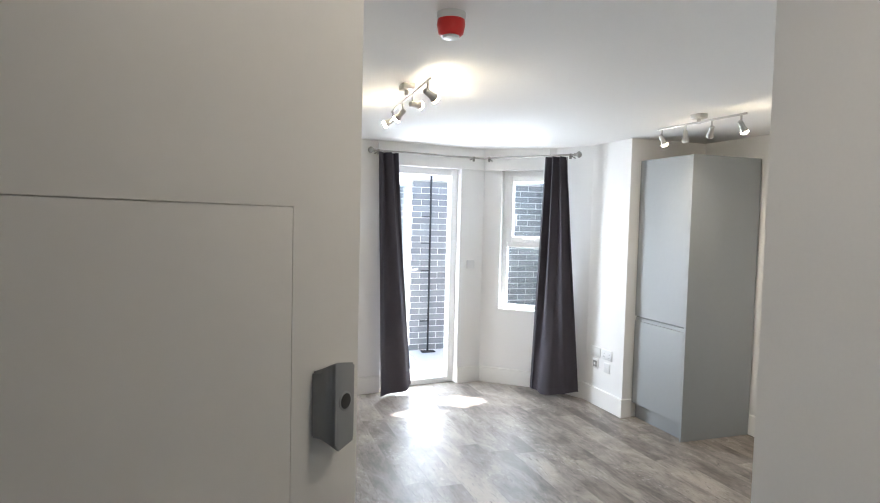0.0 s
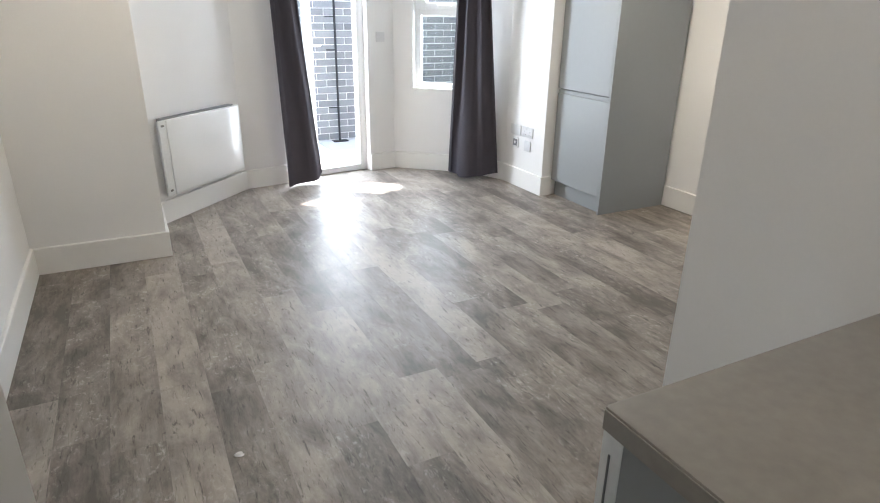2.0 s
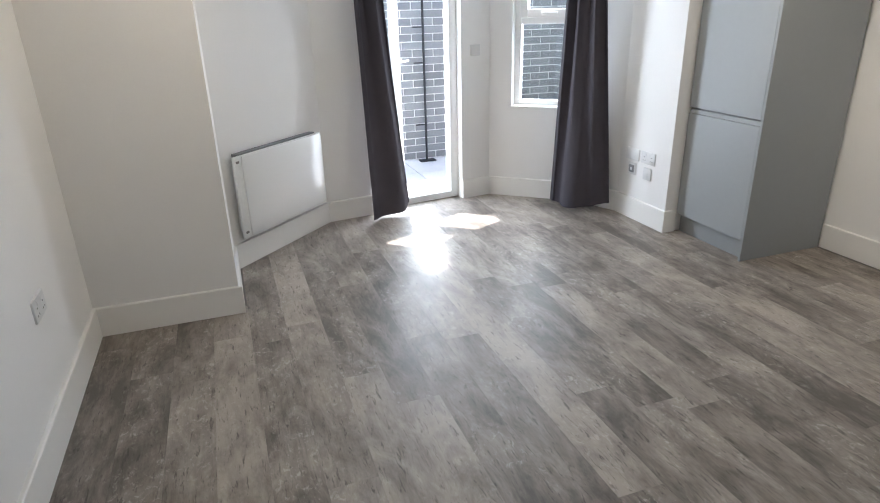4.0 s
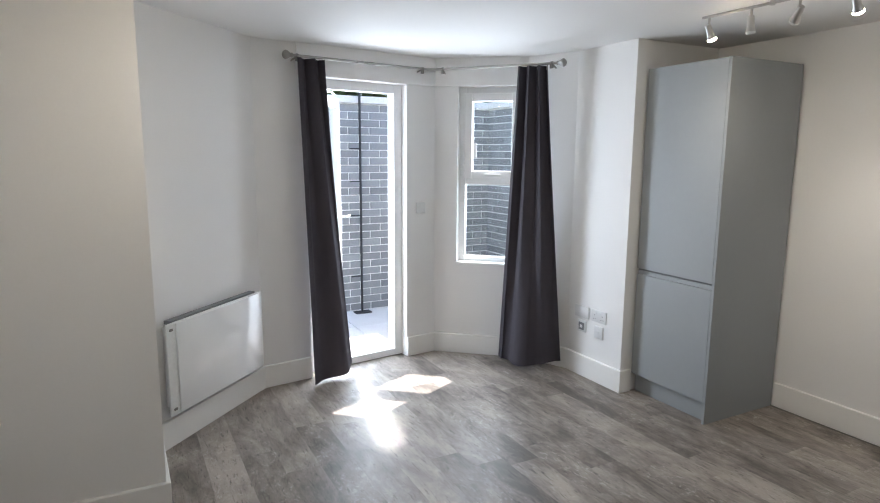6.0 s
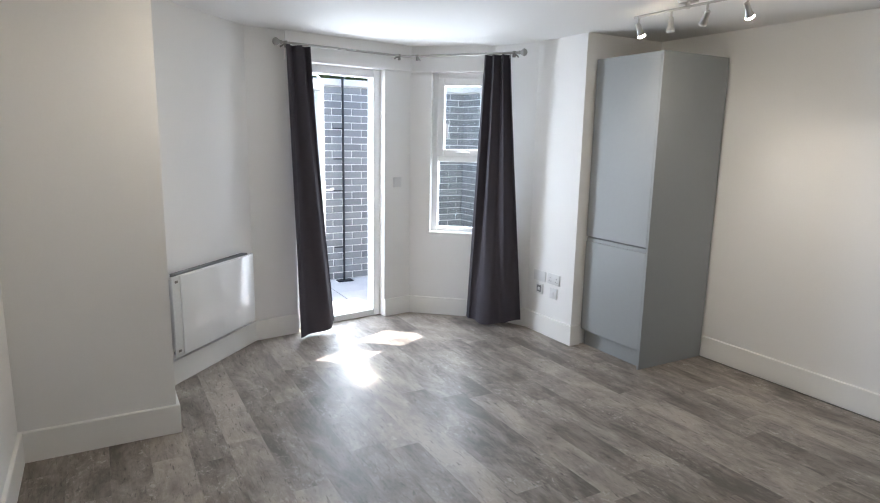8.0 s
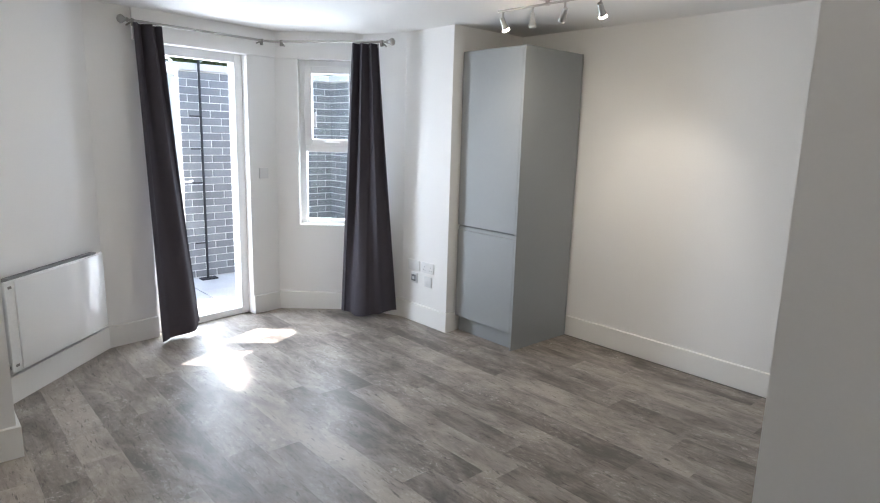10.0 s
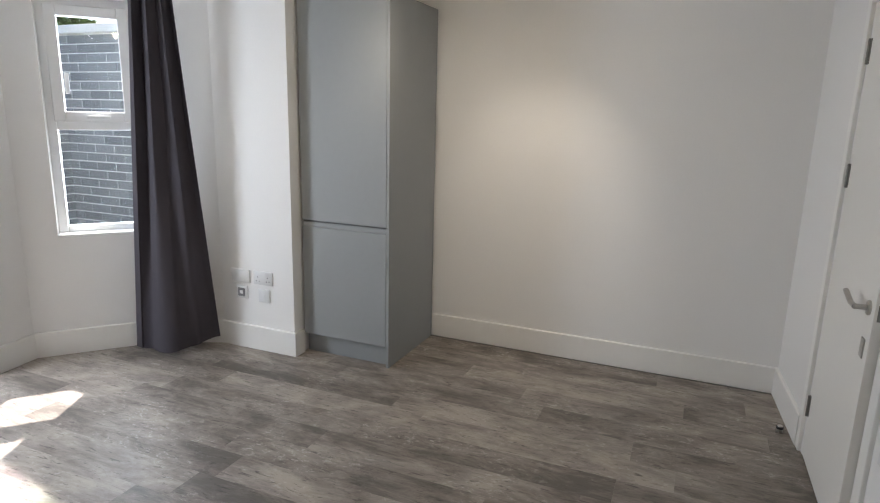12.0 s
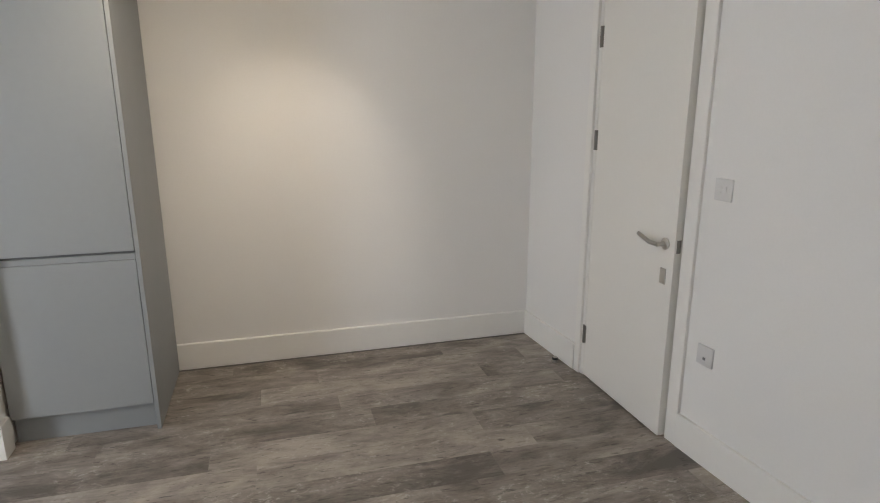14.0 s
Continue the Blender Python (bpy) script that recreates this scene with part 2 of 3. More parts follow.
def prism(bm, outline, z0, z1):
    lo = [bm.verts.new((x, y, z0)) for x, y in outline]
    hi = [bm.verts.new((x, y, z1)) for x, y in outline]
    bm.faces.new(lo[::-1])
    bm.faces.new(hi)
    for i in range(len(lo)):
        j = (i + 1) % len(lo)
        bm.faces.new((lo[i], lo[j], hi[j], hi[i]))
    return bm


def along(p, q):
    """The frame of a wall from p to q: x along it, y outward, z up."""
    d = math.degrees(math.atan2(q[1] - p[1], q[0] - p[0]))
    return pose(p[0], p[1], 0, 0, 0, d), math.hypot(q[0] - p[0], q[1] - p[1])


H = 2.335
SK_H, SK_T = 0.156, 0.018


def wall(name, p, q, thick, label, openings=(), ext=(0.0, 0.0), top=H + 0.02):
    """A wall whose room side runs from p to q, with the thickness on its left; openings are u0, u1, z0, z1."""
    m, length = along(p, q)
    bm = bmesh.new()
    u = -ext[0]
    for u0, u1, z0, z1 in openings:
        box(bm, u, u0, 0, thick, -0.05, top)
        if z0 > 0:
            box(bm, u0, u1, 0, thick, -0.05, z0)
        box(bm, u0, u1, 0, thick, z1, top)
        u = u1
    box(bm, u, length + ext[1], 0, thick, -0.05, top)
    ob = new(name, mesh_of(bm, name, M_WALL))
    ob.matrix_world = m
    return tagged(ob, label, "wall", kind="structure")


def skirting(p, q, u0=0.0, u1=None, cut0=0.0, cut1=0.0):
    m, length = along(p, q)
    u1 = length if u1 is None else u1
    bm = bmesh.new()
    c = 0.004
    prof = [(0.002, 0.001), (-SK_T, 0.001), (-SK_T, SK_H - c), (-SK_T + c, SK_H), (0.002, SK_H)]
    ends = []
    for u, cut in ((u0, cut0), (u1, cut1)):
        ends.append([bm.verts.new((u + cut * -y, y, z)) for y, z in prof])
    k = len(prof)
    for i in range(k):
        j = (i + 1) % k
        bm.faces.new((ends[0][i], ends[0][j], ends[1][j], ends[1][i]))
    bm.faces.new(ends[0][::-1])
    bm.faces.new(ends[1])
    ob = new("baseboard", mesh_of(bm, "baseboard", M_TRIM))
    ob.matrix_world = m
    return tagged(ob, "white painted square-edged skirting board along the wall", "baseboard", kind="structure")


# ---- plan ----
W_X, E_X, S_Y = -0.21, 4.09, 0.24
A0, A1 = (W_X, S_Y), (W_X, 4.135)
B1, B2 = (0.487, 4.135), (0.487, 4.765)
C1 = (1.19, 5.46)
D1 = (2.62, 5.665)
E1 = (3.17, 5.195)
F1 = (3.335, 4.83)
G1, G2 = (3.338, 4.275), (E_X, 4.275)
K0 = (E_X, 1.512)
K1 = (1.625, 1.33)
DOOR_U = (0.36, 1.182)
DOOR_TOP = 2.125
WIN_U, WIN_Z = (0.185, 0.70), (0.74, 2.125)

wall("wall_west", A0, A1, 0.15, "off-white painted wall", ext=(0.3, 0))
wall("wall_nib", A1, B1, 0.3, "off-white painted projecting wall face", ext=(0.15, 0))
wall("wall_nib_side", (B1[0], B1[1] + 0.002), B2, 0.3, "off-white painted return of the projecting wall", ext=(-0.3, 0.2))
wall("wall_heater", B2, C1, 0.25, "off-white painted slanting wall", ext=(0.0, 0.1))
wall("wall_bay_door", C1, D1, 0.28, "white painted bay wall with a doorway", [(DOOR_U[0], DOOR_U[1], 0, DOOR_TOP)], ext=(0.0, 0.1))
wall("wall_bay_window", D1, E1, 0.28, "white painted bay wall with a window opening", [(WIN_U[0], WIN_U[1], WIN_Z[0], WIN_Z[1])], ext=(-0.0, 0.1))
wall("wall_bay_end", E1, F1, 0.28, "white painted bay wall", ext=(0.0, 0.1))
wall("wall_pier", F1, G1, 0.25, "white painted wall with sockets", ext=(0.0, 0.0))
wall("wall_pier_end", (G1[0] + 0.001, G1[1]), G2, 0.3, "off-white painted pier face", ext=(-0.0, 0.15))
door_m, door_len = along(K0, K1)
DU0, DU1, DTOP = 0.668, 1.396, 2.0
wall("wall_east", G2, (E_X, S_Y - 0.12), 0.15, "cream white painted wall lit by a spotlight", ext=(0.0, 0.0))
wall("wall_south", K0, K1, 0.1, "off-white painted partition with a doorway", [(DU0, DU1, 0, DTOP)])
wall("wall_shower_room", (K1[0], K1[1] - 0.004), (K1[0], S_Y), 0.1, "off-white painted side wall above the worktop")
wall("wall_entrance", (E_X, S_Y), A0, 0.12, "off-white painted entrance wall with a doorway", [(E_X - 0.72, E_X - (-0.2), 0, 2.06)])

# shallow bulkhead over the bay door and window
for name, p, q, u0, u1 in (("trim_bulkhead_door", C1, D1, 0.3, None), ("trim_bulkhead_window", D1, E1, 0.0, 0.66)):
    m, length = along(p, q)
    cut = 0.024 * math.tan(math.radians(24.4))
    z0, z1 = DOOR_TOP + 0.001, H + 0.01
    bm = bmesh.new()
    end = length - cut if u1 is None else u1
    start = cut if u1 else u0
    loop = [(u0, 0.004), (start, -0.024), (end, -0.024), (length if u1 is None else u1, 0.004)]
    prism(bm, loop, z0, z1)
    ob = new(name, mesh_of(bm, name, M_WALL))
    ob.matrix_world = m
    tagged(ob, "white painted bulkhead above the bay openings", "bulkhead", kind="structure")

# hall behind the entrance
wall("wall_hall_east", (0.95, 0.118), (0.95, -1.3), 0.1, "off-white painted hall wall")
wall("wall_hall_south", (0.95, -1.3), (-0.6, -1.3), 0.1, "off-white painted hall wall", ext=(0.1, 0.1))
wall("wall_hall_west", (-0.6, -1.3), (-0.6, 0.118), 0.1, "off-white painted hall wall")

# ceiling
bm = bmesh.new()
prism(bm, [(-0.8, -1.5), (E_X + 0.15, -1.5), (E_X + 0.15, 4.57), (3.58, 4.57), (3.58, 4.9), (3.4, 5.35), (2.72, 5.93), (1.05, 5.7), (0.3, 4.95), (-0.5, 4.4), (-0.8, 4.4)], H, H + 0.15)
tagged(new("ceiling", mesh_of(bm, "ceiling", M_CEIL)), "smooth white painted ceiling", "ceiling", kind="structure")

# floor base under the planks
bm = bmesh.new()
prism(bm, [(-0.8, -1.5), (E_X + 0.15, -1.5), (E_X + 0.15, 4.57), (3.5, 4.57), (3.5, 4.9), (3.3, 5.3), (2.68, 5.8), (1.1, 5.6), (0.3, 4.95), (-0.5, 4.4), (-0.8, 4.4)], -0.12, -0.006)
floor = tagged(new("floor", mesh_of(bm, "floor", M_SCREED)), "grey-brown timber-look plank floor", "floor", kind="structure")

# skirting


def skirting_run(points, first=0.0, last=None):
    """Boards along a chain of wall faces, mitred where they meet; first and last trim the ends."""
    turns = [0.0]
    for a, b, c in zip(points, points[1:], points[2:]):
        t = math.atan2(c[1] - b[1], c[0] - b[0]) - math.atan2(b[1] - a[1], b[0] - a[0])
        turns.append(math.tan(((t + math.pi) % (2 * math.pi) - math.pi) / 2))
    turns.append(0.0)
    for i, (a, b) in enumerate(zip(points, points[1:])):
        skirting(a, b, first if i == 0 else 0.0, last if i == len(points) - 2 else None, -turns[i], turns[i + 1])


skirting_run([A0, A1, B1, B2, C1, D1], 0.0, DOOR_U[0] - 0.002)
skirting_run([C1, D1, E1, F1, G1, G2], DOOR_U[1], 0.082)
skirting_run([G2, K0, K1], 0.62, DU0 - 0.058)
skirting_run([K0, K1], DU1 + 0.058)

# ---- bay door ----


def frame_bars(bm, x0, x1, y0, y1, z0, z1, w, sill=None, bevel=0.006):
    """Four bars of width w round an opening."""
    sill = w if sill is None else sill
    box(bm, x0, x0 + w, y0, y1, z0, z1, bevel)
    box(bm, x1 - w, x1, y0, y1, z0, z1, bevel)
    box(bm, x0 + w - 0.001, x1 - w + 0.001, y0 + 0.001, y1 - 0.001, z1 - w, z1 - 0.001, bevel)
    box(bm, x0 + w - 0.001, x1 - w + 0.001, y0 + 0.001, y1 - 0.001, z0, z0 + sill, bevel)
    return bm


def lever(parent, m):
    """A short lever handle on a back plate; x along the lever."""
    bm = bmesh.new()
    box(bm, -0.016, 0.016, -0.012, 0, -0.11, 0.11, 0.005)
    tube(bm, (0, -0.01, 0.03), (0, -0.05, 0.03), 0.009)
    box(bm, -0.012, 0.115, -0.06, -0.044, 0.02, 0.04, 0.006)
    bmesh.ops.transform(bm, matrix=m, verts=bm.verts[:])
    return part("handle", bm, M_PVC, parent, "white lever handle", smooth=True)


def bay_door():
    m, _ = along(C1, D1)
    u0, u1 = DOOR_U
    ob = thing("door_1", m @ pose(u0, 0, 0), "white glazed door frame with its leaf standing open", "door", kind="structure")
    w = u1 - u0
    bm = frame_bars(bmesh.new(), -0.003, w + 0.003, 0.075, 0.145, 0.0, DOOR_TOP + 0.003, 0.07, 0.055)
    part("door_frame", bm, M_PVC, ob)
    bm = bmesh.new()
    for z in (0.35, 1.05, 1.75):
        box(bm, w - 0.074, w - 0.068, 0.1, 0.125, z, z + 0.09, 0.002)
    part("keep", bm, M_STEEL, ob, "steel lock keeps in the frame")
    lw, lz0, lz1 = 0.715, 0.055, DOOR_TOP - 0.075
    bm = frame_bars(bmesh.new(), 0, lw, -0.03, 0.035, lz0, lz1, 0.085, 0.1)
    leaf_frame = part("leaf", bm, M_PVC, ob, "white glazed door leaf standing open")
    leaf_frame.matrix_basis = pose(0.07, 0.15, 0.0, 0, 0, LEAF_ANGLE)
    bm = boxes((0.08, lw - 0.08, -0.002, 0.012, lz0 + 0.095, lz1 - 0.08))
    pane = part("pane", bm, M_GLASS, leaf_frame)
    pane.visible_shadow = False
    lever(leaf_frame, pose(lw - 0.042, -0.03, 1.06))
    return ob


LEAF_ANGLE = 46.0
bay_door()


# ---- window ----
def bay_window():
    m, _ = along(D1, E1)
    u0, u1 = WIN_U
    z0, z1 = WIN_Z
    ob = thing("window_1", m @ pose(u0, 0, z0), "white two-light window with a top-hung upper sash", "window", kind="structure")
    w, h = u1 - u0, z1 - z0
    y0, y1 = 0.085, 0.15
    mid = 0.66
    bm = frame_bars(bmesh.new(), -0.003, w + 0.003, y0, y1, -0.003, h + 0.003, 0.054)
    box(bm, 0.05, w - 0.05, y0 + 0.001, y1 - 0.001, mid - 0.03, mid + 0.03, 0.006)
    part("window_frame", bm, M_PVC, ob)
    bm = frame_bars(bmesh.new(), 0.04, w - 0.04, y0 - 0.02, y1 - 0.012, mid + 0.018, h - 0.045, 0.062)
    sash = part("sash", bm, M_PVC, ob)
    bm = bmesh.new()
    box(bm, -0.018, 0.018, -0.014, 0.0, -0.012, 0.012, 0.004)
    box(bm, -0.012, 0.11, -0.03, -0.014, -0.008, 0.008, 0.005)
    bmesh.ops.transform(bm, matrix=pose(w / 2 - 0.03, y0 - 0.02, mid + 0.05), verts=bm.verts[:])
    part("handle", bm, M_PVC, sash, "white window handle", smooth=True)
    bm = boxes((0.1, w - 0.1, y0 + 0.02, y0 + 0.034, mid + 0.078, h - 0.105))
    part("pane", bm, M_GLASS, ob).visible_shadow = False
    bm = boxes((0.052, w - 0.052, y0 + 0.03, y0 + 0.044, 0.052, mid - 0.03))
    part("pane", bm, M_GLASS, ob).visible_shadow = False
    bm = boxes((0.112, 0.135, y0 + 0.008, y0 + 0.018, mid + 0.18, mid + 0.3, 0.002))
    part("sticker", bm, M_PLASTIC, ob, "small white sticker on the glass")
    bm = boxes((0.0, w, -0.004, y0 + 0.01, 0.0, 0.014, 0.004))
    part("window_sill", bm, M_PVC, ob)
    return ob


bay_window()


# ---- curtains ----
def curtain(name, top0, top1, bot0, bot1, folds, amp_top, amp_bot, label, z_top, hem, bulge, phase=0.0, seed=1):
    """Cloth gathered into folds at the rod that run out into a broad flare at the hem."""
    rng = random.Random(seed)
    nu, nv = folds * 16, 48
    wob = [rng.uniform(0.6, 1.35) for _ in range(folds + 2)]
    off = [rng.uniform(-0.3, 0.3) for _ in range(folds + 2)]
    broad = rng.uniform(0, 6.28)
    bm = bmesh.new()
    t0, t1, b0, b1 = (Vector(v) for v in (top0, top1, bot0, bot1))
    rows = []
    for j in range(nv + 1):
        v = j / nv
        ease = v ** 1.1
        p0, p1 = t0.lerp(b0, ease), t1.lerp(b1, ease)
        d = (p1 - p0).normalized()
        nrm = Vector((d.y, -d.x))
        row = []
        for i in range(nu + 1):
            u = i / nu
            k = min(int(u * folds), folds - 1)
            f = u * folds - k
            a = wob[k] * (1 - f) + wob[k + 1] * f
            o = (off[k] * (1 - f) + off[k + 1] * f) * v
            fade = 1 - 0.75 * min(1, v / 0.85) ** 1.3 * (0.4 + 0.6 * (a > 0.9))
            amp = amp_top * a * fade
            wave = math.sin(2 * math.pi * (u * folds + o) + phase)
            wide = math.sin(2 * math.pi * (u * 1.35 + 0.15 * v) + broad)
            p = p0.lerp(p1, u) + nrm * (amp * wave + amp_bot * v * wide + bulge * v * v * math.sin(math.pi * u)) + d * (0.2 * amp * math.sin(4 * math.pi * (u * folds + o)))
            zb = hem[0] * (1 - u) ** 2 + hem[1] * 2 * u * (1 - u) + hem[2] * u * u
            z = z_top * (1 - v) + zb * v
            row.append(bm.verts.new((p.x, p.y, z)))
        rows.append(row)
    side = (t1 - t0).normalized()
    back = [[bm.verts.new(v.co + Vector((-side.y, side.x, 0)) * 0.004) for v in row] for row in rows]
    for a, b, c, d in zip(rows, rows[1:], back, back[1:]):
        for i in range(nu):
            bm.faces.new((a[i], a[i + 1], b[i + 1], b[i]))
            bm.faces.new((c[i], d[i], d[i + 1], c[i + 1]))
        for i in (0, nu):
            bm.faces.new((a[i], b[i], d[i], c[i]))
    for r, k in ((rows[0], back[0]), (rows[-1], back[-1])):
        for i in range(nu):
            bm.faces.new((r[i], r[i + 1], k[i + 1], k[i]))
    base = thing(name, pose(0, 0, 0), label, "curtain", group="curtains at the bay")
    part("cloth", bm, M_CURTAIN, base, smooth=True)
    for k in range(folds + 1):
        p = t0.lerp(t1, (k + 0.1) / (folds + 0.2))
        bm = tube(bmesh.new(), (p.x, p.y, z_top - 0.03), (p.x, p.y, z_top + 0.012), 0.003, n=6)
        part("hook", bm, M_PLASTIC, base, "small pale curtain hook")
    return base


ROD_Z = 2.235
RL, RB, RR = Vector((1.44, 5.40)), Vector((2.53, 5.56)), Vector((3.12, 4.80))
CLOTH_TOP = ROD_Z - 0.012
curtain("curtain", (1.47, 5.403), (1.66, 5.432), (1.5, 5.345), (1.88, 5.5), 2, 0.036, 0.024,
        "charcoal grey floor-length curtain drawn beside the glazed door", CLOTH_TOP, (0.012, 0.004, 0.05), 0.03, 0.6, 3)
curtain("curtain", (2.95, 5.018), (3.08, 4.85), (2.945, 5.2), (3.225, 4.775), 3, 0.036, 0.036,
        "charcoal grey floor-length curtain drawn beside the window", CLOTH_TOP, (0.03, 0.0, 0.085), 0.07, 0.3, 8)


def curtain_rod():
    ob = thing("curtain_rod", pose(0, 0, 0), "slim steel curtain rod bent round the bay", "curtain rod")
    bm = bmesh.new()
    pts = [RL, RL.lerp(RB, 0.97), RB.lerp(RR, 0.03), RR]
    for a, b in zip(pts, pts[1:]):
        tube(bm, (a.x, a.y, ROD_Z), (b.x, b.y, ROD_Z), 0.009)
    part("rod", bm, M_ROD, ob, smooth=True)
    for p, q in ((RL, RB), (RR, RB)):
        d = (p - q).normalized()
        m = Matrix.Translation((p.x, p.y, ROD_Z)) @ Vector((d.x, d.y, 0)).to_track_quat("Z", "Y").to_matrix().to_4x4()
        bm = lathe(bmesh.new(), [(0.01, -0.005), (0.016, 0.0), (0.012, 0.01), (0.028, 0.035), (0.03, 0.045), (0.02, 0.06), (0.006, 0.066)], 14, m)
        part("finial", bm, M_ROD, ob)
    for p, n in ((RL.lerp(RB, 0.93), (-0.142, 0.99)), (RB.lerp(RR, 0.1), (0.65, 0.76)), (RL.lerp(RB, 0.03), (-0.142, 0.99)), (RB.lerp(RR, 0.96), (0.75, 0.5))):
        bm = bmesh.new()
        e = Vector(n).normalized()
        tube(bm, (p.x, p.y, ROD_Z - 0.004), (p.x + e.x * 0.1, p.y + e.y * 0.1, ROD_Z - 0.02), 0.006, n=8)
        box(bm, p.x - 0.009, p.x + 0.009, p.y - 0.012, p.y + 0.012, ROD_Z - 0.035, ROD_Z + 0.012, 0.003)
        part("bracket", bm, M_HINGE, ob)
    return ob


curtain_rod()


# ---- tall cabinet ----
def tall_cabinet():
    y0, y1 = 3.655, 4.262
    x0, x1 = 3.423, E_X - 0.003
    top = 2.155
    ob = thing("tall_cabinet", pose(x0, y0, 0), "tall matt grey integrated fridge cabinet with two doors", "cabinet")
    w, d = y1 - y0, x1 - x0
    bm = boxes((0.022, d, 0.018, w, 0.125, top - 0.004, 0.001))
    part("body", bm, M_CABDARK, ob)
    bm = boxes((-0.002, d - 0.02, 0.0, 0.018, 0.0, top, 0.0015))
    part("side_panel", bm, M_CAB, ob)
    bm = boxes((0.045, 0.06, 0.018, w, 0.0, 0.125, 0.001))
    part("plinth", bm, M_CAB, ob)
    for z0, z1, rail in ((0.132, 0.827, 1), (0.866, top - 0.003, 0)):
        bm = boxes((0.0, 0.02, 0.021, w - 0.004, z0, z1, 0.002))
        door = part("door", bm, M_CAB, ob)
        if rail:
            bm = boxes((0.010, 0.022, 0.022, w - 0.005, z1 + 0.0005, z1 + 0.027, 0.001))
            part("grip_rail", bm, M_CAB, door, "recessed grip rail")
    return ob


tall_cabinet()


# ---- wall heater ----
def panel_heater():
    m, length = along(B2, C1)
    ob = thing("panel_heater", m @ pose(0.03, 0, 0.203), "white glass-fronted electric panel heater on the wall", "heater")
    w, h = 0.865, 0.51
    bm = boxes((0.05, w - 0.05, -0.0575, 0.002, 0.03, h - 0.03, 0.004))
    part("casing", bm, M_PLASTIC, ob)
    bm = boxes((0.0, w, -0.074, -0.058, 0, h, 0.006))
    part("back_tray", bm, M_WHITEGOOD, ob, smooth=True)
    bm = boxes((0.062, w - 0.03, -0.086, -0.073, 0.004, h - 0.004, 0.006))
    part("front_panel", bm, M_HEATER, ob, "glossy white raised front panel", smooth=True)
    # dark strips draw the shadow that lies in the gap behind the panel
    for z in (-0.006, h - 0.014):
        part("gap_shade", boxes((0.05, w - 0.05, -0.057, -0.012, z, z + 0.021, 0.002)), M_CABDARK, ob, "dark strip drawn for the shadow in the heater's wall gap")
    for z in (0.035, h - 0.035):
        part("clip", boxes((0.018, 0.042, -0.079, -0.0735, z - 0.007, z + 0.007, 0.0015)), M_HINGE, ob, "small steel clip")
    return ob


panel_heater()


# ---- spot bars ----
def spot_bar(name, p, q, mount, heads, label):
    ob = thing(name, pose(0, 0, 0), label, "ceiling light", group="ceiling spot bars")
    bm = box(bmesh.new(), mount[0] - 0.032, mount[0] + 0.032, mount[1] - 0.044, mount[1] + 0.044, H - 0.03, H + 0.002, 0.006)
    tube(bm, (mount[0], mount[1], H - 0.02), (mount[0], mount[1], 2.275), 0.012)
    part("ceiling_plate", bm, M_STEEL, ob, smooth=True)
    bm = tube(bmesh.new(), (p[0], p[1], 2.275), (q[0], q[1], 2.275), 0.0065)
    part("bar", bm, M_STEEL, ob, smooth=True)
    a, b = Vector((p[0], p[1], 2.275)), Vector((q[0], q[1], 2.275))
    for s, aim, watts, cone in heads:
        c = a.lerp(b, s)
        knee = c - Vector((0, 0, 0.055))
        d = Vector(aim).normalized()
        bm = tube(bmesh.new(), c, knee, 0.006, n=10)
        m = Matrix.Translation(knee) @ d.to_track_quat("Z", "Y").to_matrix().to_4x4()
        lathe(bm, [(0.010, -0.02), (0.0145, -0.016), (0.0155, 0.026), (0.022, 0.044), (0.022, 0.05)], 18, m)
        head = part("lamp_head", bm, M_STEEL, ob, smooth=True)
        bm = lathe(bmesh.new(), [(0.017, 0.044), (0.0215, 0.052), (0.0215, 0.058), (0.016, 0.063), (0.006, 0.065)], 18, m)
        part("bulb", bm, M_BULB if watts else M_BULB_OFF, head, "lit bulb" if watts else "unlit bulb", smooth=True)
        if watts:
            ld = bpy.data.lights.new("spot_lamp", "SPOT")
            ld.energy, ld.color, ld.spot_size, ld.spot_blend, ld.shadow_soft_size = watts, (1.0, 0.9, 0.75), radians(cone), 1.0, 0.025
            lo = new("spot_lamp", ld)
            eye = knee + d * 0.085
            lo.matrix_world = look(eye, eye + d)
    return ob


spot_bar("spot_bar", (2.975, 3.5), (2.99, 2.76), (3.02, 3.17),
         [(0.05, (0.5, -0.1, -1), 3.4, 130), (0.35, (0.1, 0.0, -1), 0, 0), (0.65, (0.45, 0.75, -0.95), 0, 0), (0.95, (1.0, 0.16, -1.2), 7.0, 66)],
         "brushed steel ceiling bar with four spotlights, two lit")
# heads 1 and 2, really unlit, brighten the projecting wall; head 4 the cabinet
spot_bar("spot_bar", (1.14, 3.66), (1.08, 2.72), (1.09, 3.15),
         [(0.05, (-0.85, 0.4, -0.55), 3.0, 84), (0.35, (-0.6, 0.55, -0.8), 1.5, 90), (0.62, (0.75, 0.35, 0.02), 0.4, 110), (0.95, (0.9, 0.36, -0.45), 5.0, 62)],
         "brushed steel ceiling bar with four spotlights, some lit only to brighten walls")


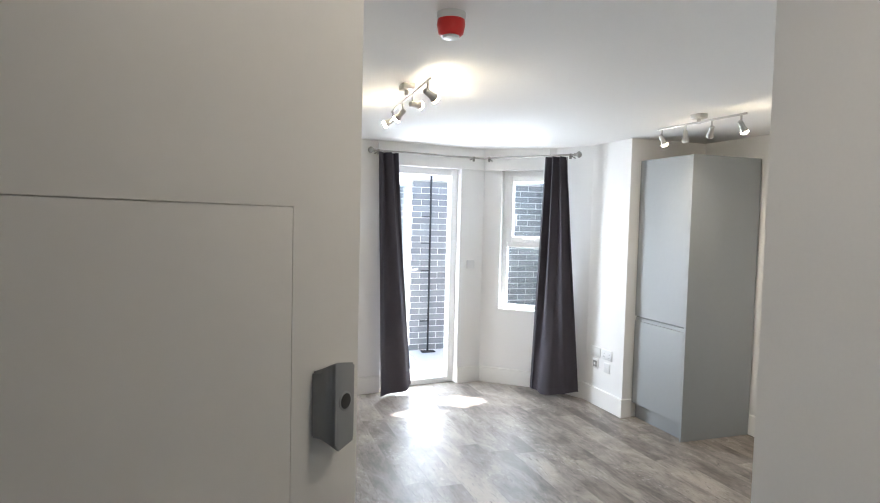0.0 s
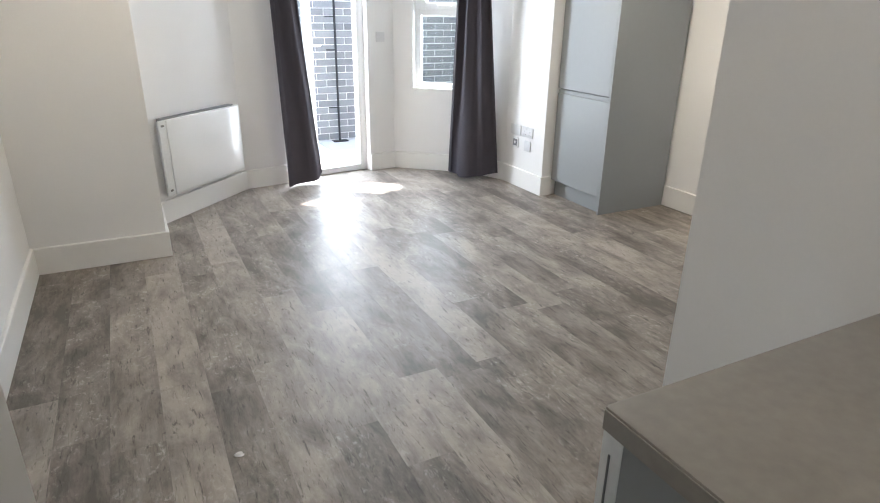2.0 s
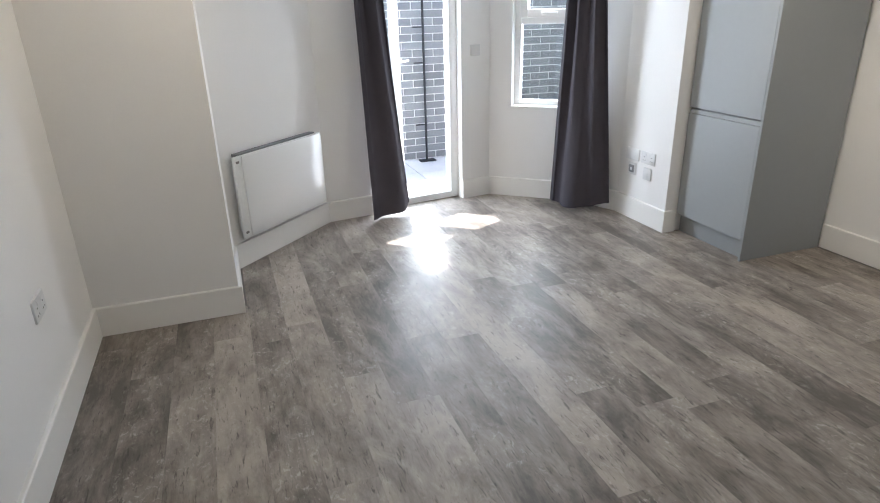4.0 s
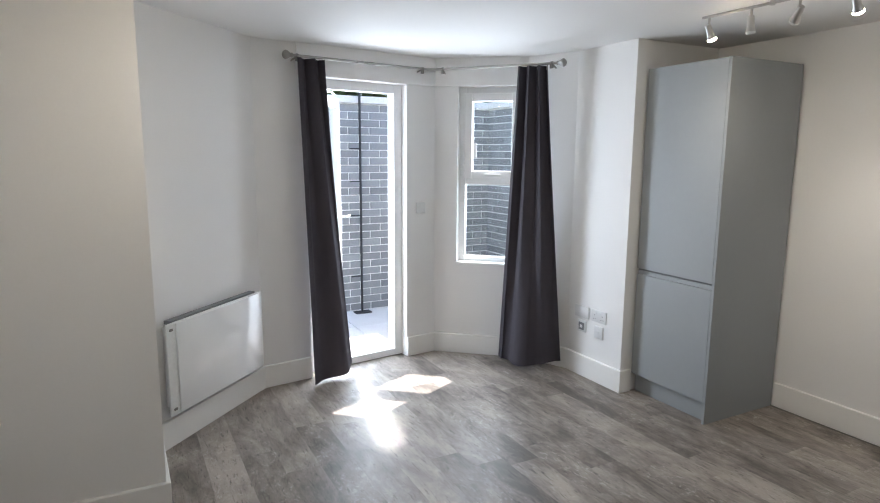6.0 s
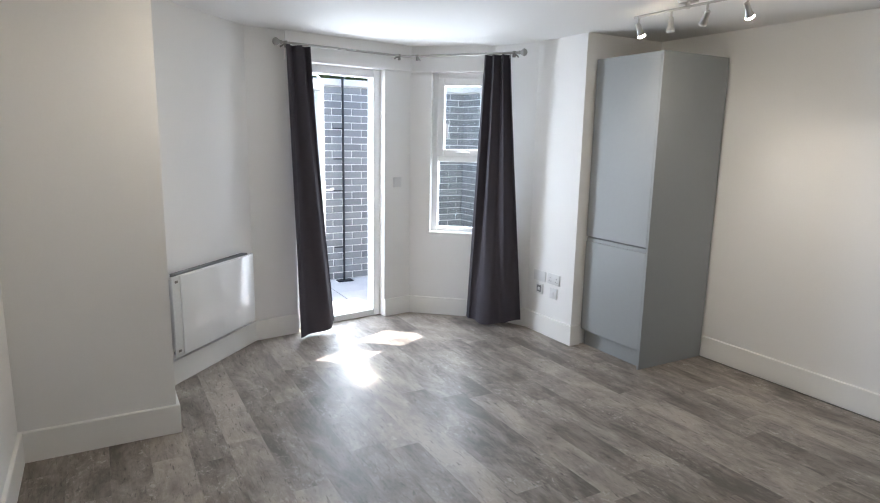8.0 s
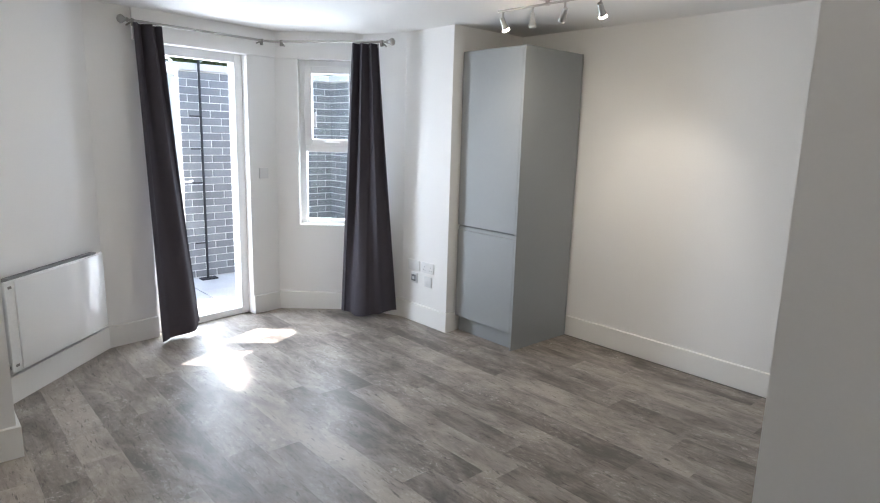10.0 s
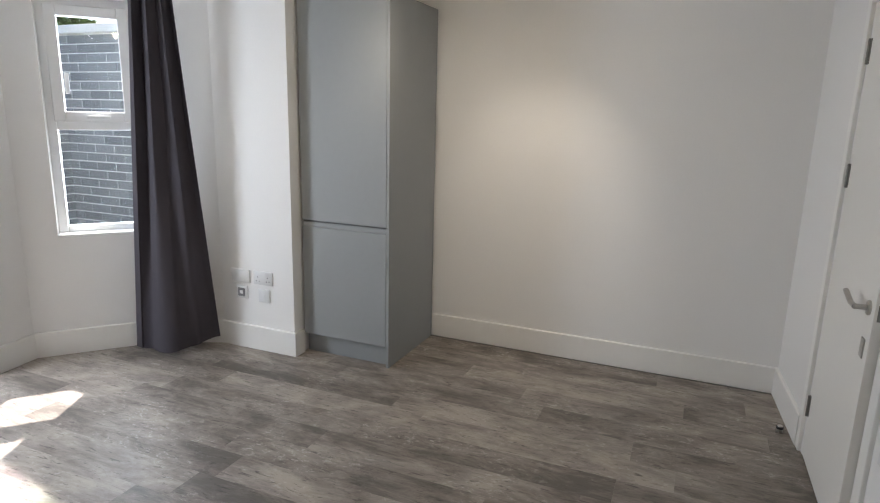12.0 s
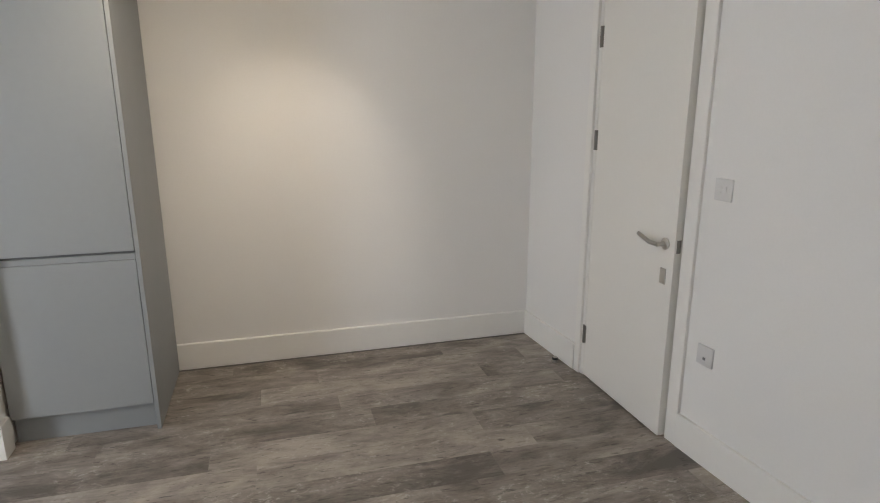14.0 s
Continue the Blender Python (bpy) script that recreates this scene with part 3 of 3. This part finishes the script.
def smoke_detector():
    ob = thing("smoke_detector", pose(0.925, 2.02, H), "white and red round fire alarm sounder on the ceiling", "alarm")
    bm = lathe(bmesh.new(), [(0.05, 0.002), (0.05, -0.018), (0.046, -0.024)], 32)
    part("base", bm, M_PLASTIC, ob, "white base", smooth=True)
    bm = lathe(bmesh.new(), [(0.047, -0.024), (0.049, -0.04), (0.043, -0.07), (0.034, -0.078)], 32)
    part("sounder", bm, M_RED, ob, "red sounder body", smooth=True)
    bm = lathe(bmesh.new(), [(0.03, -0.078), (0.028, -0.086), (0.01, -0.09)], 32)
    part("lens", bm, M_PLASTIC, ob, "pale lens", smooth=True)
    return ob


smoke_detector()


# ---- sockets and switches ----
def plate(name, m, w, h, label, category, marks=(), group=""):
    """A wall plate: x along the wall, -y into the room, z up."""
    ob = thing(name, m, label, category, group)
    bm = boxes((-w / 2, w / 2, -0.009, 0.001, -h / 2, h / 2, 0.0035))
    part("faceplate", bm, M_PLASTIC, ob, smooth=True)
    for nm, x0, x1, z0, z1, dep, mt in marks:
        bm = boxes((x0, x1, -0.009 - dep, -0.0085, z0, z1, min(0.0015, dep / 2)))
        part(nm, bm, mt, ob)
    return ob


SOCKET2 = [("rocker", -0.03, -0.018, 0.012, 0.03, 0.003, M_PLASTIC), ("rocker", 0.018, 0.03, 0.012, 0.03, 0.003, M_PLASTIC)]
SOCKET2 += [("pin_slot", x + dx - 0.003, x + dx + 0.003, z, z + 0.006, 0.0006, M_HOLE) for x in (-0.038, 0.038) for dx, z in ((0, 0.004), (-0.011, -0.022), (0.011, -0.022))]
m_pier, _ = along(F1, G1)
pu = lambda y: 4.83 - y
plate("socket", m_pier @ pose(pu(4.675), 0, 0.478), 0.146, 0.086, "white blank double wall plate", "socket", (), "sockets on the pier")
plate("socket", m_pier @ pose(pu(4.5), 0, 0.48), 0.146, 0.086, "white double wall socket", "socket", SOCKET2, "sockets on the pier")
plate("data_socket", m_pier @ pose(pu(4.67), 0, 0.372), 0.086, 0.086, "white data wall plate with a dark grey insert", "socket",
      [("insert", -0.027, 0.027, -0.028, 0.028, 0.004, M_CABDARK), ("port", -0.012, 0.012, -0.012, 0.01, 0.006, M_PLASTIC)], "sockets on the pier")
plate("switched_spur", m_pier @ pose(pu(4.495), 0, 0.366), 0.086, 0.086, "white square switched fuse wall plate", "socket",
      [("rocker", -0.008, 0.008, -0.012, 0.012, 0.003, M_PLASTIC)], "sockets on the pier")
m_west, _ = along(A0, A1)
plate("wall_socket", m_west @ pose(3.41 - S_Y, 0, 0.509), 0.146, 0.086, "white double wall socket", "socket", SOCKET2)
m_bay, _ = along(C1, D1)
plate("blank_plate", m_bay @ pose(1.31, 0, 1.19), 0.086, 0.086, "white square wall plate beside the glazed door", "wall plate")
plate("light_switch", door_m @ pose(1.565, 0, 1.165), 0.086, 0.086, "white double light switch", "switch",
      [("rocker", -0.018, -0.004, -0.013, 0.013, 0.003, M_PLASTIC), ("rocker", 0.004, 0.018, -0.013, 0.013, 0.003, M_PLASTIC)])
plate("low_plate", door_m @ pose(1.564, 0, 0.475), 0.086, 0.086, "white single wall plate near the skirting", "socket",
      [("outlet", -0.007, 0.007, -0.018, -0.006, 0.0015, M_CABDARK)])


# ---- flush inner door ----
def inner_door():
    ob = thing("door_2", door_m @ pose(DU0, 0, 0), "white flush door slightly ajar in a plain white frame", "door", kind="structure")
    w = DU1 - DU0
    bm = boxes((0.001, 0.02, 0.0, 0.099, 0, DTOP - 0.001), (w - 0.03, w - 0.001, 0.0, 0.099, 0, DTOP - 0.001), (0.02, w - 0.03, 0.001, 0.099, DTOP - 0.03, DTOP - 0.002))
    part("lining", bm, M_TRIM, ob)
    bm = boxes((-0.052, -0.004, -0.016, 0.003, 0, DTOP + 0.06, 0.004), (w - 0.012, w + 0.058, -0.016, 0.003, 0, DTOP + 0.06, 0.004),
               (-0.0, w - 0.016, -0.0155, 0.003, DTOP - 0.008, DTOP + 0.059, 0.004))
    part("architrave", bm, M_TRIM, ob)
    lw = w - 0.044
    bm = boxes((0.0, lw, 0.0, 0.04, 0.008, DTOP - 0.034, 0.0025))
    leaf = part("leaf", bm, M_DOOR, ob, "plain white flush door leaf slightly ajar")
    leaf.matrix_basis = pose(0.0235, -0.002, 0, 0, 0, -3.6)
    for z in (0.244, 1.302, 1.803):
        bm = boxes((0.006, 0.019, -0.005, 0.006, z - 0.05, z + 0.05, 0.001))
        tube(bm, (0.0205, -0.007, z - 0.05), (0.0205, -0.007, z + 0.05), 0.006, n=12)
        box(bm, 0.0245, 0.036, -0.0045, -0.0005, z - 0.05, z + 0.05, 0.0004)
        part("hinge", bm, M_HINGE, ob, "steel butt hinge", smooth=True)
    hx = lw - 0.06
    bm = lathe(bmesh.new(), [(0.026, 0.0), (0.026, 0.008), (0.023, 0.01)], 28, pose(hx, 0.001, 0.9, 90))
    tube(bm, (hx, 0.0, 0.9), (hx, -0.05, 0.9), 0.0095)
    pts = [Vector((hx + 0.004, -0.045, 0.9)), Vector((hx - 0.055, -0.046, 0.899)), Vector((hx - 0.135, -0.048, 0.922))]
    for a, b in zip(pts, pts[1:]):
        tube(bm, a, b, 0.0095)
    bmesh.ops.create_uvsphere(bm, u_segments=12, v_segments=8, radius=0.0095, matrix=Matrix.Translation(pts[1]))
    part("handle", bm, M_STEEL, leaf, "brushed steel lever handle on a round rose", smooth=True)
    bm = boxes((hx - 0.019, hx + 0.019, -0.005, 0.001, 0.72, 0.79, 0.002))
    part("lock_plate", bm, M_STEEL, leaf, "small steel lock plate")
    bm = boxes((lw - 0.001, lw + 0.002, 0.01, 0.03, 0.868, 0.925, 0.0008))
    part("latch_plate", bm, M_HINGE, leaf, "steel latch plate in the door edge")
    bm = boxes((0.022, w - 0.032, 0.05, 0.062, 0.001, DTOP - 0.032))
    part("door_stop_strip", bm, M_TRIM, ob)
    return ob


inner_door()


def floor_door_stop():
    ob = thing("door_stop", pose(3.6, 1.535, 0), "small steel and black rubber door stop on the floor", "door stop")
    bm = lathe(bmesh.new(), [(0.016, 0.0), (0.016, 0.006), (0.012, 0.008), (0.012, 0.03), (0.01, 0.034)], 20)
    part("post", bm, M_STEEL, ob, smooth=True)
    bm = lathe(bmesh.new(), [(0.0125, 0.014), (0.017, 0.016), (0.017, 0.026), (0.0125, 0.028)], 20)
    part("buffer", bm, M_BLACK, ob, "black rubber buffer", smooth=True)


floor_door_stop()


def scrap():
    ob = thing("plaster_scrap", pose(0.554, 2.104, 0.0005), "tiny crumpled pale plaster scrap on the floor", "debris")
    bm = bmesh.new()
    bmesh.ops.create_icosphere(bm, subdivisions=2, radius=0.02)
    for v in bm.verts:
        k = 0.7 + 0.6 * noise.noise(v.co * 60)
        v.co = Vector((v.co.x * 1.1 * k, v.co.y * 0.7 * k, max(0, v.co.z + 0.006) * 0.45 * k))
    part("flake", bm, M_COPING, ob)


scrap()


# ---- entrance door ----
def lock_cover(bm):
    """A wedge-shaped cover: a sloping flank, a narrow front and a hooked lower lip; x along the door, -y out of it."""
    rings = []
    for x, y, z0, z1 in ((-0.036, 0.002, -0.03, 0.030), (-0.034, -0.010, -0.028, 0.032), (-0.029, -0.018, -0.034, 0.039), (-0.024, -0.020, -0.044, 0.040), (0.0, -0.020, -0.039, 0.035), (0.004, -0.014, -0.035, 0.031), (0.005, 0.002, -0.033, 0.028)):
        rings.append((bm.verts.new((x, y, z0)), bm.verts.new((x, y, z1))))
    for (a, b), (c, d) in zip(rings, rings[1:]):
        bm.faces.new((a, c, d, b))
    bm.faces.new([r[0] for r in rings][::-1])
    bm.faces.new([r[1] for r in rings])
    bm.faces.new((rings[0][0], rings[0][1], rings[-1][1], rings[-1][0]))
    bmesh.ops.recalc_face_normals(bm, faces=bm.faces[:])
    bmesh.ops.bevel(bm, geom=bm.edges[:], offset=0.002, segments=2, affect="EDGES")
    return bm


def entrance_door():
    hx, hy = -0.19, 0.13
    ex, ey = ENTRANCE_EDGE
    ang = math.degrees(math.atan2(ey - hy, ex - hx))
    w = math.hypot(ex - hx, ey - hy)
    ob = thing("door_3", pose(hx, hy, 0, 0, 0, ang), "white entrance door with grooved panel standing half open", "door", kind="structure")
    g = 0.0008
    x0, x1, zt, zb = 0.13, w - 0.095, LOCK_Z + 0.174, 0.16
    part("leaf", boxes((0.003, w, 0.003, 0.044, 0.006, 2.04, 0.003)), M_DOOR, ob)
    bm = boxes((0.003, x0, 0.0, 0.003, 0.009, 2.037), (x1 + g, w - 0.001, 0.0, 0.003, 0.009, 2.037),
               (x0, x1 + g, 0.0, 0.003, zt + g, 2.037), (x0, x1 + g, 0.0, 0.003, 0.009, zb))
    part("facing", bm, M_DOOR, ob)
    part("panel", boxes((x0 + g, x1, 0.0, 0.003, zb + g, zt)), M_DOOR, ob)
    c = w - 0.032
    bm = lock_cover(bmesh.new())
    bmesh.ops.transform(bm, matrix=pose(c, 0, LOCK_Z), verts=bm.verts[:])
    lock = part("lock", bm, M_LOCK, ob, "grey cast metal lock cover", smooth=True)
    kx = c - 0.014
    bm = lathe(bmesh.new(), [(0.0088, 0.012), (0.0088, 0.0203), (0.0084, 0.0206)], 28, pose(kx, 0, LOCK_Z + 0.002, 90))
    part("ring", bm, M_LOCK, lock, smooth=True)
    bm = lathe(bmesh.new(), [(0.007, 0.012), (0.007, 0.0209), (0.0066, 0.0211)], 24, pose(kx, 0, LOCK_Z + 0.002, 90))
    part("keyhole", bm, M_HOLE, lock, "dark keyhole", smooth=True)
    return ob


LOCK_Z = 1.461
ENTRANCE_EDGE = (0.331, 0.603)
entrance_door()


# ---- kitchen end ----
def kitchen():
    x0, x1, y1 = 0.925, K1[0] - 0.002, 0.845
    ob = thing("worktop", pose(x0, S_Y + 0.002, 0.87), "grey-brown stone-effect laminate kitchen worktop", "worktop")
    bm = boxes((0, x1 - x0, 0, y1 - S_Y - 0.002, 0, 0.04, 0.008))
    part("slab", bm, M_WORKTOP, ob, smooth=True)
    part("end_edging", boxes((-0.0025, 0.0, 0.006, y1 - S_Y - 0.008, 0.004, 0.036, 0.001)), M_WORKTOP, ob, "grey laminate end strip")
    unit = thing("end_panel", pose(x0 + 0.015, S_Y + 0.002, 0), "grey laminate end panel under the worktop", "cabinet panel")
    part("panel", boxes((0, 0.02, 0, 0.57, 0, 0.869, 0.001)), M_CAB, unit)
    wm = thing("washing_machine", pose(x0 + 0.045, S_Y + 0.02, 0), "white washing machine under the worktop", "washing machine")
    bm = boxes((0, 0.595, 0, 0.57, 0.012, 0.85, 0.006))
    part("casing", bm, M_WHITEGOOD, wm)
    bm = boxes((-0.008, 0.603, 0.572, 0.622, 0.1, 0.845, 0.014))
    front = part("front", bm, M_WHITEGOOD, wm, smooth=True)
    bm = lathe(bmesh.new(), [(0.17, 0), (0.165, 0.03), (0.13, 0.035)], 32, pose(0.3, 0.62, 0.45, -90))
    part("porthole", bm, M_CABDARK, front, smooth=True)
    bm = boxes((-0.0095, 0.0, 0.594, 0.598, 0.5, 0.8, 0.0005))
    part("seam", bm, M_CABDARK, front)


kitchen()


# no fitting is known here; added to brighten the entrance door and side wall
def fill_light(x, y, watts):
    ob = thing("fill_ceiling_light", pose(x, y, H), "unseen round ceiling light added to brighten the entrance", "ceiling light", group="round kitchen lights")
    bm = lathe(bmesh.new(), [(0.14, 0.002), (0.14, -0.025), (0.132, -0.03)], 36)
    part("base", bm, M_PLASTIC, ob, smooth=True)
    bm = lathe(bmesh.new(), [(0.128, -0.03), (0.12, -0.05), (0.06, -0.062), (0.01, -0.064)], 36)
    part("diffuser", bm, M_BULB_OFF, ob, "white opal diffuser", smooth=True)
    d = bpy.data.lights.new("fill_lamp", "POINT")
    d.shadow_soft_size, d.energy, d.color = 0.08, watts, (1.0, 0.9, 0.75)
    new("fill_lamp", d).matrix_world = pose(x, y, H - 0.16)


fill_light(0.85, 0.42, 1.0)


# ---- light well outside ----
BY, BX, LX = 7.2, 4.1, -1.6
B_L, B_H, JOINT = 0.215, 0.065, 0.010
WELL_TOP = 2.1


def brick_mesh(length):
    bm = bmesh.new()
    box(bm, -length / 2, length / 2, -0.008, 0.06, 0, B_H, 0.003, segments=1)
    return mesh_of(bm, "brick", M_BRICK)


BRICK = brick_mesh(B_L)


def brick_wall(name, m, length, lo, hi, label):
    """A stretcher-bond wall along x, facing -y; bricks between lo and hi are single pieces."""
    ob = tagged(new(name), label, "garden wall", kind="structure")
    ob.matrix_world = m
    part("mortar", boxes((0, length, 0, 0.2, -0.1, WELL_TOP)), M_MORTAR, ob)
    rng = random.Random(5)
    n = int(WELL_TOP / (B_H + JOINT))
    rest = bmesh.new()
    for r in range(n):
        z = r * (B_H + JOINT)
        x0 = 0.0
        size = B_L if r % 2 == 0 else 0.1025
        while x0 < length - 0.03:
            end = min(x0 + size, length)
            c, w = (x0 + end) / 2, end - x0
            if lo < c < hi:
                b = new("brick", BRICK)
                b.parent = ob
                b.location = (c, rng.uniform(-0.002, 0.001), z)
                b.rotation_euler = (0, 0, rng.uniform(-0.008, 0.008))
                b.scale = (w / B_L, 1, 1)
            else:
                box(rest, x0, end, -0.008, 0.06, z, z + B_H)
            x0 = end + JOINT
            size = B_L
    tagged(part("bricks", rest, M_BRICK, ob), kind="stuff")
    part("coping", boxes((-0.02, length + 0.02, -0.05, 0.3, WELL_TOP, WELL_TOP + 0.07, 0.008)), M_COPING, ob, "pale stone coping")
    return ob


brick_wall("wall_well_north", pose(LX, BY, 0), BX - LX, 3.2, BX - LX, "dark blue-grey brick wall with pale mortar joints")
brick_wall("wall_well_east", pose(BX, BY - 0.002, 0, 0, 0, -90), 2.4, 0, 2.2, "dark blue-grey brick return wall")
brick_wall("wall_well_west", pose(LX, BY - 2.2, 0, 0, 0, 90), 2.2, 9, 9, "dark blue-grey brick return wall")

# paving of the well
pave = tagged(new("pavement"), "pale concrete paving in the light well", "paving", kind="structure")
part("bed", boxes((LX, BX, 4.95, BY, -0.15, -0.03)), M_MORTAR, pave)
for i in range(11):
    for j in range(4):
        b = new("slab", bpy.data.meshes.get("paving_slab") or mesh_of(boxes((0.004, 0.55, 0.004, 0.55, -0.05, 0.0, 0.004)), "paving_slab", M_PAVING))
        b.parent = pave
        b.location = (LX + 0.556 * i, 4.98 + 0.556 * j, -0.012 + 0.002 * ((i + j) % 2))


def metal_rail():
    ob = thing("metal_post", pose(2.535, 7.1, -0.01), "thin black metal post with side arms against the brick wall", "post")
    part("post", tube(bmesh.new(), (0, 0, 0), (0, 0, 2.6), 0.012, n=10), M_BLACK, ob, smooth=True)
    part("base_plate", boxes((-0.08, 0.09, -0.05, 0.05, 0.0, 0.012, 0.003)), M_BLACK, ob)
    for z in (0.38, 1.0, 1.34, 1.66):
        part("arm", boxes((-0.11, 0.0, -0.008, 0.008, z, z + 0.014, 0.002)), M_BLACK, ob)


metal_rail()

# garden level beyond the well
R = 300.0
X0, X1, Y0, Y1 = -6.0, BX + 0.25, -6.0, BY + 0.25
bm = bmesh.new()
for a in ((-R, R, Y1, R), (-R, R, -R, Y0), (-R, X0, Y0, Y1), (X1, R, Y0, Y1)):
    f = [bm.verts.new((x, y, WELL_TOP - 0.01)) for x, y in ((a[0], a[2]), (a[1], a[2]), (a[1], a[3]), (a[0], a[3]))]
    bm.faces.new(f)
tagged(new("ground", mesh_of(bm, "ground", M_GROUND)), "bare garden earth at street level", "ground", kind="structure")


def shrub(name, x, y, n, seed, rx, rz, label):
    rng = random.Random(seed)
    ob = thing(name, pose(x, y, WELL_TOP - 0.01), label, "shrub", group="garden shrubs")
    bm = bmesh.new()
    for k in range(7):
        a = rng.uniform(0, 6.28)
        tube(bm, (0, 0, 0), (0.5 * rx * math.cos(a), 0.5 * rx * math.sin(a), rz * rng.uniform(0.6, 0.9)), 0.015, 0.005, n=6)
    part("stems", bm, M_GROUND, ob)
    verts, faces = [], []
    for k in range(n):
        a, r, z = rng.uniform(0, 6.28), rx * rng.random() ** 0.5, rng.random()
        r *= math.sin(math.pi * (0.15 + 0.8 * z)) * rng.uniform(0.6, 1.1)
        c = Vector((r * math.cos(a), r * math.sin(a), rz * (0.1 + z)))
        e = Euler((rng.uniform(-1, 1), rng.uniform(-1, 1), rng.uniform(0, 6.28))).to_matrix()
        s = rng.uniform(0.03, 0.06)
        i = len(verts)
        verts += [c + e @ Vector(v) * s for v in ((0, -1, 0), (0.45, 0, 0.12), (0, 1.1, 0), (-0.45, 0, 0.12))]
        faces.append((i, i + 1, i + 2, i + 3))
    me = bpy.data.meshes.new("leaves")
    me.from_pydata(verts, [], faces)
    me.materials.append(M_LEAF)
    lv = new("crown", me)
    lv.parent = ob


for i in range(7):
    shrub("shrub", 1.7 + 0.5 * i, 7.9 + 0.12 * (i % 2), 1500, 11 + i, 0.42, 0.75 + 0.15 * (i % 3), "green leafy shrub above the light well wall")


# an invented tree, out of view, put up to keep sun off the window
def tree(x, y, label):
    rng = random.Random(31)
    ob = thing("tree", pose(x, y, WELL_TOP - 0.01), label, "tree")
    bm = bmesh.new()
    tube(bm, (0, 0, 0), (0.05, 0.02, 1.6), 0.07, 0.045, n=10)
    tips = []
    for k in range(9):
        a = 0.7 * k
        tip = Vector((0.7 * math.cos(a) * rng.uniform(0.5, 1), 0.6 * math.sin(a) * rng.uniform(0.5, 1), 1.9 + rng.uniform(0, 1.3)))
        tube(bm, (0.05, 0.02, 1.3 + 0.04 * k), tip, 0.03, 0.008, n=6)
        tips.append(tip)
    part("trunk", bm, M_GROUND, ob, "brown trunk and limbs")
    verts, faces = [], []
    for k in range(3200):
        t = rng.choice(tips)
        c = t + Vector((rng.gauss(0, 0.24), rng.gauss(0, 0.24), rng.gauss(0, 0.26)))
        e = Euler((rng.uniform(-1, 1), rng.uniform(-1, 1), rng.uniform(0, 6.28))).to_matrix()
        sz = rng.uniform(0.035, 0.065)
        i = len(verts)
        verts += [c + e @ Vector(v) * sz for v in ((0, -1, 0), (0.5, 0, 0.12), (0, 1.1, 0), (-0.5, 0, 0.12))]
        faces.append((i, i + 1, i + 2, i + 3))
    me = bpy.data.meshes.new("crown")
    me.from_pydata(verts, [], faces)
    me.materials.append(M_LEAF)
    new("crown", me).parent = ob


tree(3.75, 8.0, "leafy garden tree added out of view to block sun")

# ---- floor planks, last ----
P_W, P_L, GAP = 0.177, 1.22, 0.0003
PLANKS = {}


def plank_mesh(length):
    key = round(length, 2)
    if key not in PLANKS:
        bm = bmesh.new()
        box(bm, -P_W / 2 + GAP / 2, P_W / 2 - GAP / 2, 0, length - GAP, -0.006, 0.0, 0.0002, segments=1)
        PLANKS[key] = mesh_of(bm, "plank", M_PLANK)
    return PLANKS[key]


def row_limits(x):
    """Where a row of planks at x starts and ends."""
    y0 = -1.3 if -0.6 < x < 0.95 else S_Y - 0.02
    a = x
    if a < 0.5:
        y1 = 4.2
    elif a < 1.25:
        y1 = 4.8 + (a - 0.5) * 1.0 + 0.15
    elif a < 2.65:
        y1 = 5.47 + (a - 1.19) * 0.142 + 0.2
    elif a < 3.4:
        y1 = 5.69 - (a - 2.62) * 0.86 + 0.15
    else:
        y1 = 4.3
    return y0, y1


# end joints that can be made out, by row
JOINTS = {2: 2.41, 3: 2.293, 6: 3.87, 7: 2.075, 8: 4.245, 9: 2.3, 10: 3.44, 11: 2.27, 12: 2.817, 18: 3.22, 23: 2.9, 24: 2.14}
rng = random.Random(4)
for row in range(1, 25):
    x = -0.281 + P_W * row
    y0, y1 = row_limits(x)
    y = JOINTS.get(row, rng.uniform(0, P_L)) - 4 * P_L
    while y < y1:
        lo, hi = max(y, y0), min(y + P_L, y1)
        if hi - lo > 0.03:
            b = new("plank", plank_mesh(hi - lo))
            b.parent = floor
            b.location = (x, lo, 0)
        y += P_L
